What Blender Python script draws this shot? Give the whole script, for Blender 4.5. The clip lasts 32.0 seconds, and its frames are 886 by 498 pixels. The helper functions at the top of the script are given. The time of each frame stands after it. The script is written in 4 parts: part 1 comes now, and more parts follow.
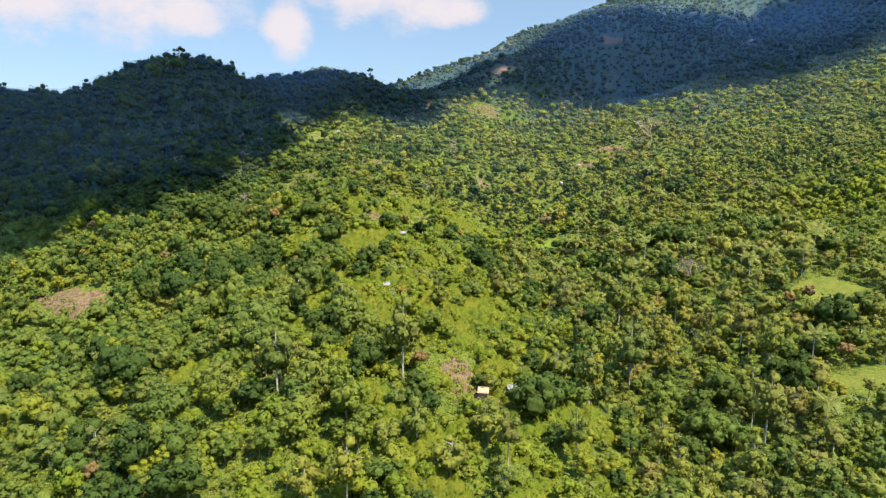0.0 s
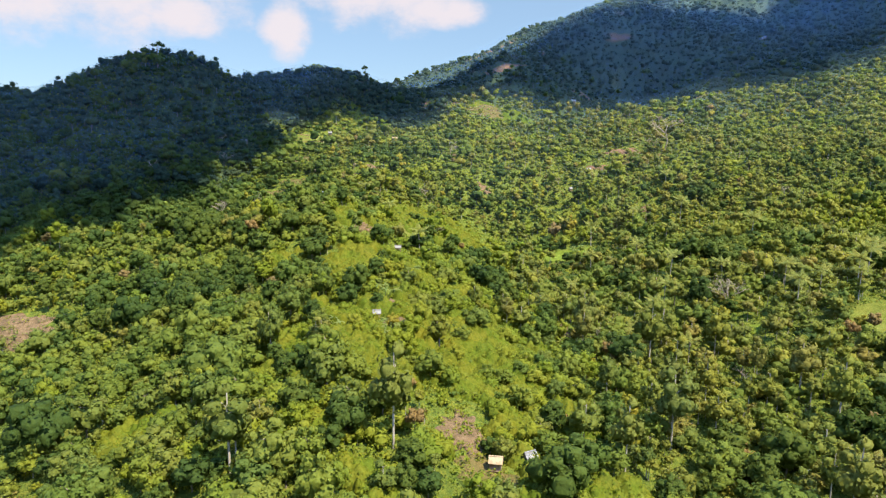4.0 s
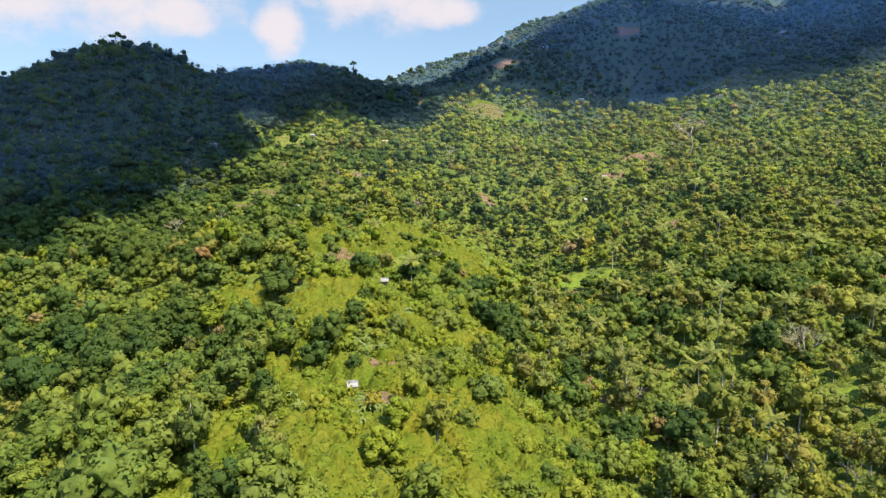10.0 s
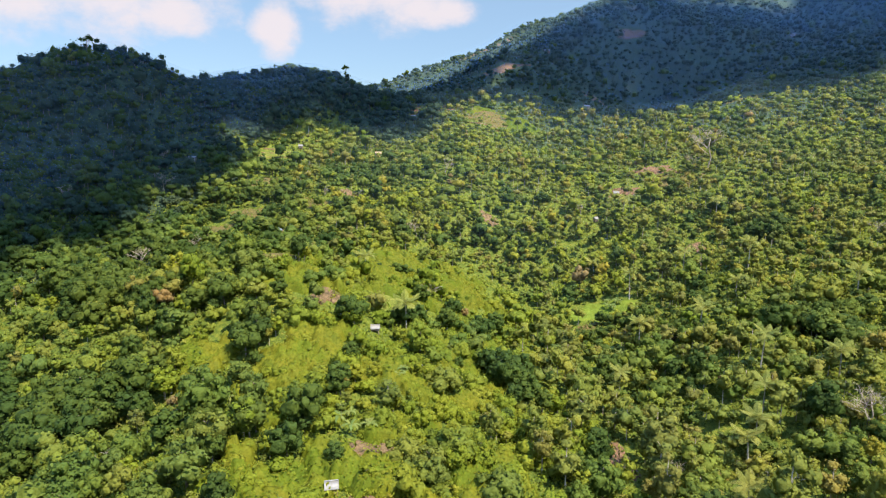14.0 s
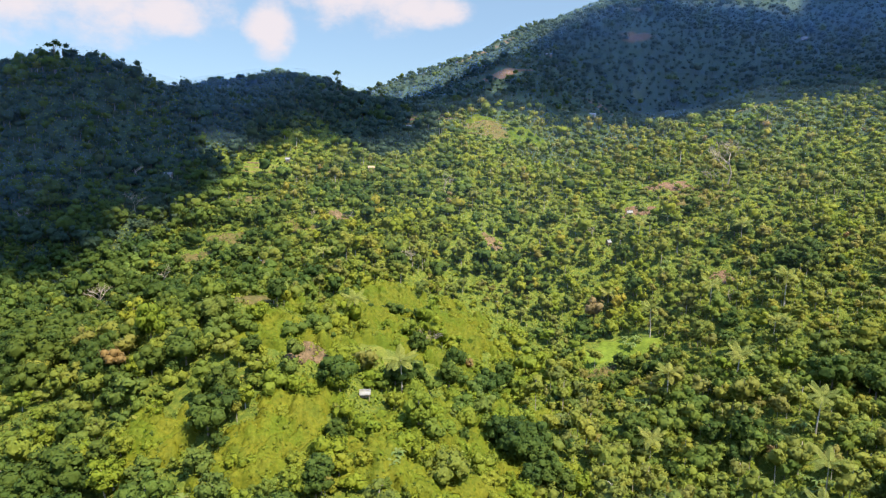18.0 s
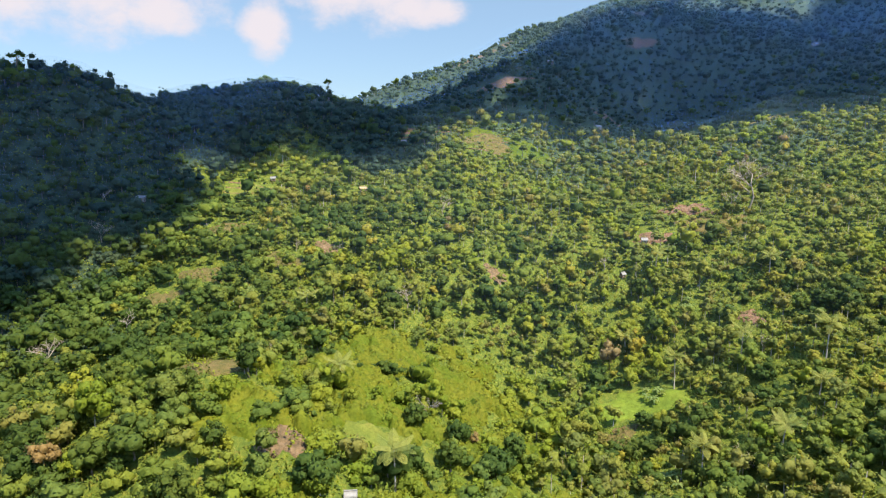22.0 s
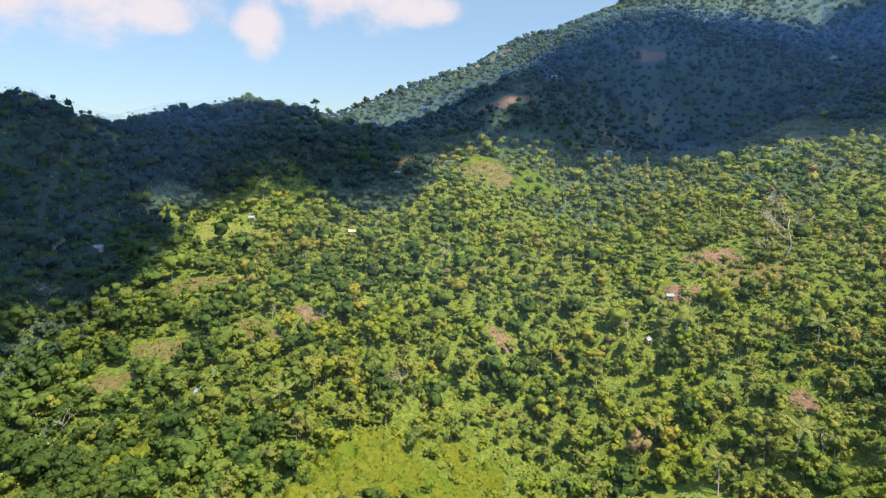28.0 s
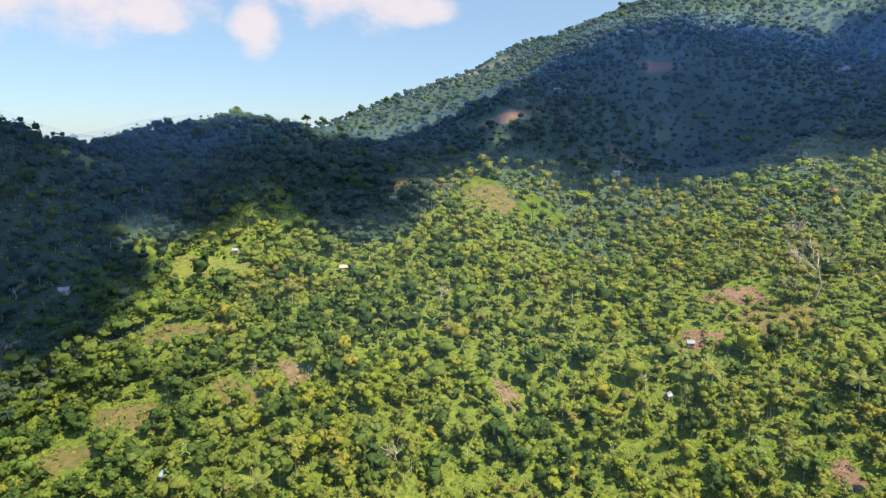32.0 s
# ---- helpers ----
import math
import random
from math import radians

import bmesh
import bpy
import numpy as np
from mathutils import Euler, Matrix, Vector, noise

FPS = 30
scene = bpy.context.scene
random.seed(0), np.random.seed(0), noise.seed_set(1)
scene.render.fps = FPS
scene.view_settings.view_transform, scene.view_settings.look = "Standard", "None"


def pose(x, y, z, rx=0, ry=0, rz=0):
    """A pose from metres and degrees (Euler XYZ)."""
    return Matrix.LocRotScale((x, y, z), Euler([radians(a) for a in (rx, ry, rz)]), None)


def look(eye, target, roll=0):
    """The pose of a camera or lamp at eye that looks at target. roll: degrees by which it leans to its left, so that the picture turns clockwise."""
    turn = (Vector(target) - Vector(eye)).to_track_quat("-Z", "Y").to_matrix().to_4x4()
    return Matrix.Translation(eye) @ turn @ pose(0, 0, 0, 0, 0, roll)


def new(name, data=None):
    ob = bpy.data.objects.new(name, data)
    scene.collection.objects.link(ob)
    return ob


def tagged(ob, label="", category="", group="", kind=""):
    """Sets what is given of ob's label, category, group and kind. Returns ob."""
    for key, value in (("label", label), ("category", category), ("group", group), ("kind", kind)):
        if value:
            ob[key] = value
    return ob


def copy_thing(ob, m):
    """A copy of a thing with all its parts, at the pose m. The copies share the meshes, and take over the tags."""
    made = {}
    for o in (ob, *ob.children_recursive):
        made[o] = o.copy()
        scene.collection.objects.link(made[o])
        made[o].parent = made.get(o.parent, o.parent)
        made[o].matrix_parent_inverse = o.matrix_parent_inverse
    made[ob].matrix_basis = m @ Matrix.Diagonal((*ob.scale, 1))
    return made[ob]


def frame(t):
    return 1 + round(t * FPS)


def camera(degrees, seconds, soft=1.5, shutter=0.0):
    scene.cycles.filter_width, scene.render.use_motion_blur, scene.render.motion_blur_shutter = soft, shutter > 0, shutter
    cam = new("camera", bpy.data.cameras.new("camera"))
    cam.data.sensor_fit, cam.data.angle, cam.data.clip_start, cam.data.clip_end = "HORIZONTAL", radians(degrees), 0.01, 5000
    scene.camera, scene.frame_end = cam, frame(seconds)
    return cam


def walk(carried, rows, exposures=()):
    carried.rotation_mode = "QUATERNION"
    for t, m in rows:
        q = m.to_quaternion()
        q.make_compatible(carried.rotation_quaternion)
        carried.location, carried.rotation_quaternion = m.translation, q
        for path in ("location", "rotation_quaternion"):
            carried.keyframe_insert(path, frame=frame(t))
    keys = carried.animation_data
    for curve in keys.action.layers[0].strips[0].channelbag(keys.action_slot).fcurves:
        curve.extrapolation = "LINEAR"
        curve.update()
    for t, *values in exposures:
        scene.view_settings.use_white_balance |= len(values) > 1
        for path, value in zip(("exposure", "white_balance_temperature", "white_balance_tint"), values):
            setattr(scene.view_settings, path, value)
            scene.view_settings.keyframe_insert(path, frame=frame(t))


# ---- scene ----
cam = camera(71, 32.0, soft=1.2)
PATH = [
    (0, pose(0.00, 0.00, 100.00, 79.507, 0, -0.000)),
    (2, pose(-0.22, 14.10, 100.05, 79.615, 0, -0.051)),
    (4, pose(-0.52, 28.20, 99.97, 79.630, 0, -0.164)),
    (6, pose(-0.87, 42.18, 99.98, 79.592, 0, -0.335)),
    (8, pose(-1.04, 56.00, 100.43, 79.583, 0, -0.502)),
    (10, pose(-1.13, 69.38, 101.84, 79.557, 0, -0.646)),
    (12, pose(-1.34, 82.07, 104.29, 79.601, 0, -0.815)),
    (14, pose(-1.71, 94.04, 107.04, 79.606, 0, -1.003)),
    (16, pose(-2.21, 105.87, 109.84, 79.614, 0, -1.223)),
    (18, pose(-2.65, 117.67, 112.92, 79.584, 0, -1.452)),
    (20, pose(-2.90, 129.35, 116.49, 79.537, 0, -1.678)),
    (22, pose(-3.05, 140.45, 120.51, 79.548, 0, -1.875)),
    (24, pose(-3.22, 150.97, 124.79, 79.549, 0, -2.029)),
    (26, pose(-3.30, 161.13, 129.40, 79.526, 0, -2.186)),
    (28, pose(-3.26, 170.99, 134.13, 79.489, 0, -2.338)),
    (30, pose(-3.26, 180.88, 138.80, 79.470, 0, -2.484)),
    (32, pose(-3.24, 190.80, 143.55, 79.471, 0, -2.651)),
]
walk(cam, PATH)

EXPOSURE = 1.38
SUN_STRENGTH, SKY_STRENGTH = 5.0, 0.15
HORIZON_TINT, LOW_TINT, SKY_TINT = (0.185, 0.232, 0.312, 1), (0.440, 0.430, 0.408, 1), (2.85, 3.25, 3.75, 1)
HAZE_HILL, HAZE_RIDGE, HAZE_VALLEY, HAZE_FAR = 0.018, 0.036, 0.013, 0.085
CLOUD_RGB = (2.38, 2.14, 2.22, 1)
PI = math.pi

# ---- world, sun, exposure ----
SUN_EL, SUN_AZ = radians(60), radians(128)
TO_SUN = Vector((math.sin(SUN_AZ) * math.cos(SUN_EL), math.cos(SUN_AZ) * math.cos(SUN_EL), math.sin(SUN_EL)))
scene.view_settings.exposure = EXPOSURE

world = bpy.data.worlds.new("world")
scene.world = world
world.use_nodes = True
wt = world.node_tree
wt.nodes.clear()


def wnode(kind, **values):
    n = wt.nodes.new(kind)
    for k, v in values.items():
        n.inputs[int(k[1:])].default_value = v
    return n


def wmath(op, a, b=0.0, c=0.0):
    n = wt.nodes.new("ShaderNodeMath")
    n.operation = op
    for i, v in enumerate((a, b, c)):
        if isinstance(v, (int, float)):
            n.inputs[i].default_value = v
        else:
            wt.links.new(v, n.inputs[i])
    return n.outputs[0]


sky = wt.nodes.new("ShaderNodeTexSky")
sky.sky_type, sky.sun_disc = "NISHITA", False
sky.sun_elevation, sky.sun_rotation = SUN_EL, SUN_AZ
sky.altitude, sky.air_density, sky.dust_density, sky.ozone_density = 900, 1.0, 0.05, 1.5
wcoord = wt.nodes.new("ShaderNodeTexCoord")
wsep = wt.nodes.new("ShaderNodeSeparateXYZ")
wt.links.new(wcoord.outputs["Generated"], wsep.inputs[0])
w_az = wmath("MULTIPLY", wmath("ARCTAN2", wsep.outputs[0], wsep.outputs[1]), 180 / PI)
w_el = wmath("MULTIPLY", wmath("ARCSINE", wsep.outputs[2]), 180 / PI)
wmap = wt.nodes.new("ShaderNodeMapping")
wmap.inputs["Scale"].default_value = (1, 1, 1.5)
wt.links.new(wcoord.outputs["Generated"], wmap.inputs[0])


def wnoise(scale, detail, rough):
    n = wt.nodes.new("ShaderNodeTexNoise")
    n.inputs["Scale"].default_value, n.inputs["Detail"].default_value, n.inputs["Roughness"].default_value = scale, detail, rough
    wt.links.new(wmap.outputs[0], n.inputs["Vector"])
    return n.outputs["Fac"]


puff = wmath("SUBTRACT", wnoise(16, 6, 0.62), 0.5)
# cumulus banks: azimuth, elevation, half width, half height (degrees)
BANKS = [(-28.5, 13.4, 13.5, 6.2), (-21.5, 9.6, 3.4, 1.9), (-13.4, 9.0, 2.2, 2.8), (-5.0, 13.6, 8.5, 4.6), (-0.2, 10.6, 4.2, 1.5),
         (60, 22, 18, 6), (110, 35, 25, 9), (-80, 30, 22, 8), (170, 28, 25, 8), (-140, 40, 25, 10)]
cover = None
for az, el, ra, re in BANKS:
    dx = wmath("DIVIDE", wmath("SUBTRACT", w_az, az), ra)
    dy = wmath("DIVIDE", wmath("SUBTRACT", w_el, el), re)
    d = wmath("SUBTRACT", 1.0, wmath("ADD", wmath("MULTIPLY", dx, dx), wmath("MULTIPLY", dy, dy)))
    cover = d if cover is None else wmath("MAXIMUM", cover, d)
dense = wmath("ADD", cover, wmath("MULTIPLY", puff, 2.2))
ramp = wt.nodes.new("ShaderNodeMapRange")
ramp.interpolation_type = "SMOOTHSTEP"
ramp.inputs["From Min"].default_value, ramp.inputs["From Max"].default_value = -0.35, 0.85
ramp.inputs["To Max"].default_value = 0.9
wt.links.new(dense, ramp.inputs["Value"])
tone_mix = wt.nodes.new("ShaderNodeMixRGB")
tone_mix.blend_type = "MULTIPLY"
tone_mix.inputs[0].default_value = 1.0
low = wt.nodes.new("ShaderNodeMapRange")
low.inputs["From Min"].default_value, low.inputs["From Max"].default_value = 13.0, 80.0
wt.links.new(w_el, low.inputs["Value"])
tint = wt.nodes.new("ShaderNodeMixRGB")
tint.inputs[2].default_value = SKY_TINT
rim = wt.nodes.new("ShaderNodeMapRange")
rim.inputs["From Min"].default_value, rim.inputs["From Max"].default_value = 0.0, 12.0
wt.links.new(w_el, rim.inputs["Value"])
rim_tint = wt.nodes.new("ShaderNodeMixRGB")
rim_tint.inputs[1].default_value, rim_tint.inputs[2].default_value = HORIZON_TINT, LOW_TINT
wt.links.new(rim.outputs[0], rim_tint.inputs[0])
wt.links.new(rim_tint.outputs[0], tint.inputs[1])
wt.links.new(low.outputs[0], tint.inputs[0])
wt.links.new(tint.outputs[0], tone_mix.inputs[2])
wt.links.new(sky.outputs[0], tone_mix.inputs[1])
cloud_mix = wt.nodes.new("ShaderNodeMixRGB")
cloud_mix.inputs[2].default_value = CLOUD_RGB
wt.links.new(ramp.outputs[0], cloud_mix.inputs[0])
wt.links.new(tone_mix.outputs[0], cloud_mix.inputs[1])
wbg = wt.nodes.new("ShaderNodeBackground")
wbg.inputs["Strength"].default_value = SKY_STRENGTH
wt.links.new(cloud_mix.outputs[0], wbg.inputs["Color"])
wout = wt.nodes.new("ShaderNodeOutputWorld")
wt.links.new(wbg.outputs[0], wout.inputs[0])

sun_data = bpy.data.lights.new("sun", "SUN")
sun_data.energy, sun_data.angle, sun_data.color = SUN_STRENGTH, radians(0.53), (1.0, 0.885, 0.67)
sun = new("sun", sun_data)
sun.matrix_world = look(TO_SUN * 900, (0, 0, 0))


# ---- materials ----
def material(name):
    m = bpy.data.materials.new(name)
    m.use_nodes = True
    t = m.node_tree
    t.nodes.clear()
    return m, t


def link(t, a, b):
    t.links.new(a, b)


def noise_fac(t, scale, detail=3.0, rough=0.6, stretch=(1, 1, 1)):
    geo = t.nodes.new("ShaderNodeNewGeometry")
    mp = t.nodes.new("ShaderNodeMapping")
    mp.inputs["Scale"].default_value = stretch
    link(t, geo.outputs["Position"], mp.inputs[0])
    n = t.nodes.new("ShaderNodeTexNoise")
    n.inputs["Scale"].default_value, n.inputs["Detail"].default_value, n.inputs["Roughness"].default_value = scale, detail, rough
    link(t, mp.outputs[0], n.inputs["Vector"])
    return n.outputs["Fac"]


def ramp_of(t, fac, stops, mode="LINEAR"):
    r = t.nodes.new("ShaderNodeValToRGB")
    r.color_ramp.interpolation = mode
    els = r.color_ramp.elements
    while len(els) < len(stops):
        els.new(0.5)
    for e, (p, c) in zip(els, stops):
        e.position, e.color = p, (*c, 1)
    link(t, fac, r.inputs[0])
    return r.outputs[0]


def mixed(t, fac, a, b, mode="MIX"):
    m = t.nodes.new("ShaderNodeMixRGB")
    m.blend_type = mode
    for i, v in enumerate((fac, a, b)):
        if isinstance(v, (int, float)):
            m.inputs[i].default_value = v
        elif isinstance(v, tuple):
            m.inputs[i].default_value = (*v, 1)
        else:
            link(t, v, m.inputs[i])
    return m.outputs[0]


def surface(t, color, rough=0.7, spec=0.3, bump=None, depth=0.1, metal=0.0, through_light=0.0):
    p = t.nodes.new("ShaderNodeBsdfPrincipled")
    if isinstance(color, tuple):
        p.inputs["Base Color"].default_value = (*color, 1)
    else:
        link(t, color, p.inputs["Base Color"])
    p.inputs["Roughness"].default_value, p.inputs["Specular IOR Level"].default_value, p.inputs["Metallic"].default_value = rough, spec, metal
    if bump is not None:
        b = t.nodes.new("ShaderNodeBump")
        b.inputs["Distance"].default_value = depth
        link(t, bump, b.inputs["Height"])
        link(t, b.outputs[0], p.inputs["Normal"])
    out = t.nodes.new("ShaderNodeOutputMaterial")
    if through_light:
        tr = t.nodes.new("ShaderNodeBsdfTranslucent")
        link(t, color, tr.inputs["Color"])
        mx = t.nodes.new("ShaderNodeMixShader")
        mx.inputs[0].default_value = through_light
        link(t, p.outputs[0], mx.inputs[1])
        link(t, tr.outputs[0], mx.inputs[2])
        link(t, mx.outputs[0], out.inputs[0])
    else:
        link(t, p.outputs[0], out.inputs[0])


def foliage(name, stops, rough=0.55, grain=0.35):
    """Leaves: a tone for each plant, drifting hue across the slope, mottling from spray to spray."""
    m, t = material(name)
    info = t.nodes.new("ShaderNodeObjectInfo")
    at = t.nodes.new("ShaderNodeAttribute")
    at.attribute_name = "tone"
    add = t.nodes.new("ShaderNodeMath")
    add.operation = "ADD"
    link(t, info.outputs["Random"], add.inputs[0])
    link(t, at.outputs["Fac"], add.inputs[1])
    fr = t.nodes.new("ShaderNodeMath")
    fr.operation = "FRACT"
    link(t, add.outputs[0], fr.inputs[0])
    base = ramp_of(t, fr.outputs[0], stops)
    fine = ramp_of(t, noise_fac(t, 1.7, 2), [(0.3, (0.72, 0.75, 0.7)), (0.7, (1.18, 1.15, 1.1))])
    c = mixed(t, grain * 2, base, fine, "MULTIPLY")
    drift = ramp_of(t, noise_fac(t, 0.022, 2), [(0.3, (0.85, 0.97, 1.0)), (0.7, (1.12, 1.04, 0.9))])
    c = mixed(t, 0.8, c, drift, "MULTIPLY")
    surface(t, c, rough + 0.1, 0.12, noise_fac(t, 2.6, 3, 0.7), 0.20, through_light=0.46)
    return m


GREEN = foliage("leaf_green", [(0.0, (0.092, 0.140, 0.028)), (0.25, (0.138, 0.182, 0.030)), (0.5, (0.190, 0.224, 0.034)), (0.7, (0.110, 0.158, 0.036)), (0.85, (0.200, 0.215, 0.040)), (1.0, (0.140, 0.190, 0.034))])
# haze blue and shade of the far slopes are put into this leaf colour
HAZE_LEAF = foliage("leaf_haze_tint", [(0.0, (0.038, 0.068, 0.044)), (0.4, (0.056, 0.090, 0.052)), (0.7, (0.046, 0.080, 0.056)), (1.0, (0.076, 0.106, 0.050))], rough=0.5)
LIME = foliage("leaf_lime", [(0.0, (0.155, 0.205, 0.022)), (0.4, (0.205, 0.245, 0.024)), (0.7, (0.235, 0.250, 0.030)), (1.0, (0.165, 0.215, 0.028))], grain=0.35)
FERN = foliage("leaf_fern", [(0.0, (0.085, 0.132, 0.012)), (0.35, (0.128, 0.172, 0.013)), (0.7, (0.182, 0.190, 0.018)), (1.0, (0.108, 0.146, 0.014))], grain=0.5)
DARK = foliage("leaf_dark", [(0.0, (0.050, 0.086, 0.020)), (0.5, (0.072, 0.112, 0.022)), (1.0, (0.098, 0.132, 0.024))])
OLIVE = foliage("leaf_olive", [(0.0, (0.120, 0.158, 0.036)), (0.25, (0.190, 0.215, 0.040)), (0.5, (0.250, 0.252, 0.044)), (0.7, (0.140, 0.172, 0.044)), (0.88, (0.235, 0.205, 0.052)), (1.0, (0.165, 0.198, 0.038))])
YELLOW = foliage("leaf_yellow", [(0.0, (0.240, 0.235, 0.030)), (0.5, (0.275, 0.245, 0.034)), (1.0, (0.215, 0.210, 0.034))])
DRY = foliage("leaf_dry", [(0.0, (0.250, 0.165, 0.070)), (0.5, (0.285, 0.195, 0.075)), (1.0, (0.230, 0.180, 0.085))])
FROND = foliage("palm_frond", [(0.0, (0.205, 0.235, 0.060)), (0.5, (0.270, 0.270, 0.068)), (1.0, (0.190, 0.222, 0.056))], rough=0.65)
BANANA = foliage("banana_leaf", [(0.0, (0.150, 0.215, 0.065)), (0.5, (0.185, 0.235, 0.070)), (1.0, (0.205, 0.230, 0.065))], rough=0.6)


def bark(name, a, b):
    m, t = material(name)
    n = noise_fac(t, 3.0, 4, 0.7, (1, 1, 0.25))
    surface(t, ramp_of(t, n, [(0.3, a), (0.7, b)]), 0.85, 0.2, n, 0.04)
    return m


BARK = bark("bark_grey", (0.11, 0.09, 0.07), (0.25, 0.22, 0.18))
PALE = bark("bark_pale", (0.24, 0.21, 0.17), (0.42, 0.39, 0.33))
DEAD = bark("bark_dead", (0.20, 0.165, 0.125), (0.36, 0.31, 0.25))
STEM = bark("banana_stem", (0.12, 0.15, 0.05), (0.25, 0.26, 0.10))


def earth(name, a, b, c, scale=0.35):
    m, t = material(name)
    n1, n2 = noise_fac(t, scale, 5, 0.65), noise_fac(t, scale * 7, 4, 0.7)
    base = ramp_of(t, n1, [(0.32, a), (0.5, b), (0.68, c)])
    fine = ramp_of(t, n2, [(0.3, (0.6, 0.6, 0.6)), (0.7, (1.25, 1.25, 1.25))])
    surface(t, mixed(t, 0.8, base, fine, "MULTIPLY"), 0.95, 0.1, n2, 0.25)
    return m


GROUND = earth("ground_cover", (0.046, 0.074, 0.014), (0.092, 0.122, 0.018), (0.160, 0.165, 0.026), 0.9)
# ground matched to the haze-tinted leaves: darker, bluer, haze put into its colour
HAZE_FLOOR = earth("floor_haze_tint", (0.030, 0.050, 0.028), (0.046, 0.072, 0.038), (0.066, 0.090, 0.044), 0.6)
SOIL = earth("bare_soil", (0.080, 0.060, 0.032), (0.140, 0.096, 0.052), (0.200, 0.138, 0.078), 0.8)
RED = earth("red_soil", (0.090, 0.058, 0.034), (0.150, 0.090, 0.054), (0.195, 0.120, 0.074), 0.8)
STRAW = earth("dry_grass", (0.062, 0.066, 0.018), (0.106, 0.088, 0.028), (0.142, 0.102, 0.042), 0.45)
LAWN = earth("mown_grass", (0.082, 0.120, 0.014), (0.104, 0.142, 0.016), (0.130, 0.155, 0.020), 0.12)
RICE = earth("rice_field", (0.080, 0.102, 0.016), (0.108, 0.124, 0.020), (0.132, 0.132, 0.026), 0.25)


def plain(name, a, b, rough, metal=0.0, scale=1.5):
    m, t = material(name)
    n = noise_fac(t, scale, 4, 0.65)
    surface(t, ramp_of(t, n, [(0.3, a), (0.7, b)]), rough, 0.4, n, 0.01, metal)
    return m


SHEET = plain("zinc_sheet", (0.13, 0.13, 0.13), (0.24, 0.235, 0.225), 0.6)
SHEET_BLUE = plain("faded_blue_sheet", (0.13, 0.17, 0.21), (0.22, 0.26, 0.30), 0.55)
THATCH = plain("thatch", (0.24, 0.17, 0.10), (0.42, 0.32, 0.20), 0.95)
PLANK = plain("weathered_plank", (0.16, 0.11, 0.07), (0.30, 0.22, 0.15), 0.85)
LIMEWASH = plain("limewashed_wall", (0.26, 0.24, 0.21), (0.40, 0.37, 0.33), 0.8)
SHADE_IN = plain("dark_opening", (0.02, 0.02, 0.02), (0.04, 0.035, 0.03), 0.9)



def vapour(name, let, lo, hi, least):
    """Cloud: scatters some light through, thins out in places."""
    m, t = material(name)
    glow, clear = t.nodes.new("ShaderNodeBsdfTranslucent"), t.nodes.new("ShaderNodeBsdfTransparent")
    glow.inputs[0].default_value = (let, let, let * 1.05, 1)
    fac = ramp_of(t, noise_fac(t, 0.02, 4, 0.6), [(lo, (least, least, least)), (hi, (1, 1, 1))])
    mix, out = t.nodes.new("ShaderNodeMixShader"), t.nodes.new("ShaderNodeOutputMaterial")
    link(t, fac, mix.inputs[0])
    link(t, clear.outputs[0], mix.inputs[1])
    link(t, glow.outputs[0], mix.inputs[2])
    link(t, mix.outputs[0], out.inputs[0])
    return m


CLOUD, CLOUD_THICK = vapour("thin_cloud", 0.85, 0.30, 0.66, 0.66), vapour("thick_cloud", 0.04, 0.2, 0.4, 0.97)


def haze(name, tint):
    """Tinted see-through veil imitating distance haze, as thick as the sheet's own density says."""
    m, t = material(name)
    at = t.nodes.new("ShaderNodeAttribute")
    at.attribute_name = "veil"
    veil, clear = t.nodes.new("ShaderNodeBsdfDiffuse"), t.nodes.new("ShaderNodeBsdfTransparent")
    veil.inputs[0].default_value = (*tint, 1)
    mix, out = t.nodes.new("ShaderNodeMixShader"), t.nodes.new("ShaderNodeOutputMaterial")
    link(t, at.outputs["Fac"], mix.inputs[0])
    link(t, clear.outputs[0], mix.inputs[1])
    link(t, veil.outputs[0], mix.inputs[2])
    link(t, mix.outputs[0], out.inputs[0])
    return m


HAZE = haze("haze_veil", (0.30, 0.54, 0.86))
BASE = (82.80, 15.187, 40.908)
RISES = [(-900, -300, 16.8), (-540, -300, -10.1), (-180, -300, 3.9), (180, -300, -53.6), (540, -300, -93.5), (900, -300, -17.9), (-900, 20, 57.4),
    (-540, 20, 11.7), (-180, 20, -35.7), (180, 20, -16.5), (540, 20, 10.7), (900, 20, -43.8), (-900, 340, 49.5), (-540, 340, 27.7), (-180, 340, 19.0),
    (180, 340, -31.9), (540, 340, -36.3), (900, 340, -75.2)]
RISES += [(-900, 660, 39.6), (-540, 660, -3.3), (-180, 660, 14.1), (180, 660, -4.0), (540, 660, 76.7), (900, 660, 99.4), (-900, 980, 58.3), (-540, 980,
    -29.9), (-180, 980, 36.5), (180, 980, 66.6), (540, 980, 11.6), (900, 980, 56.8), (-900, 1300, 15.5), (-540, 1300, 10.9), (-180, 1300, -67.9), (180,
    1300, -9.3), (540, 1300, 158.8), (900, 1300, -0.8)]
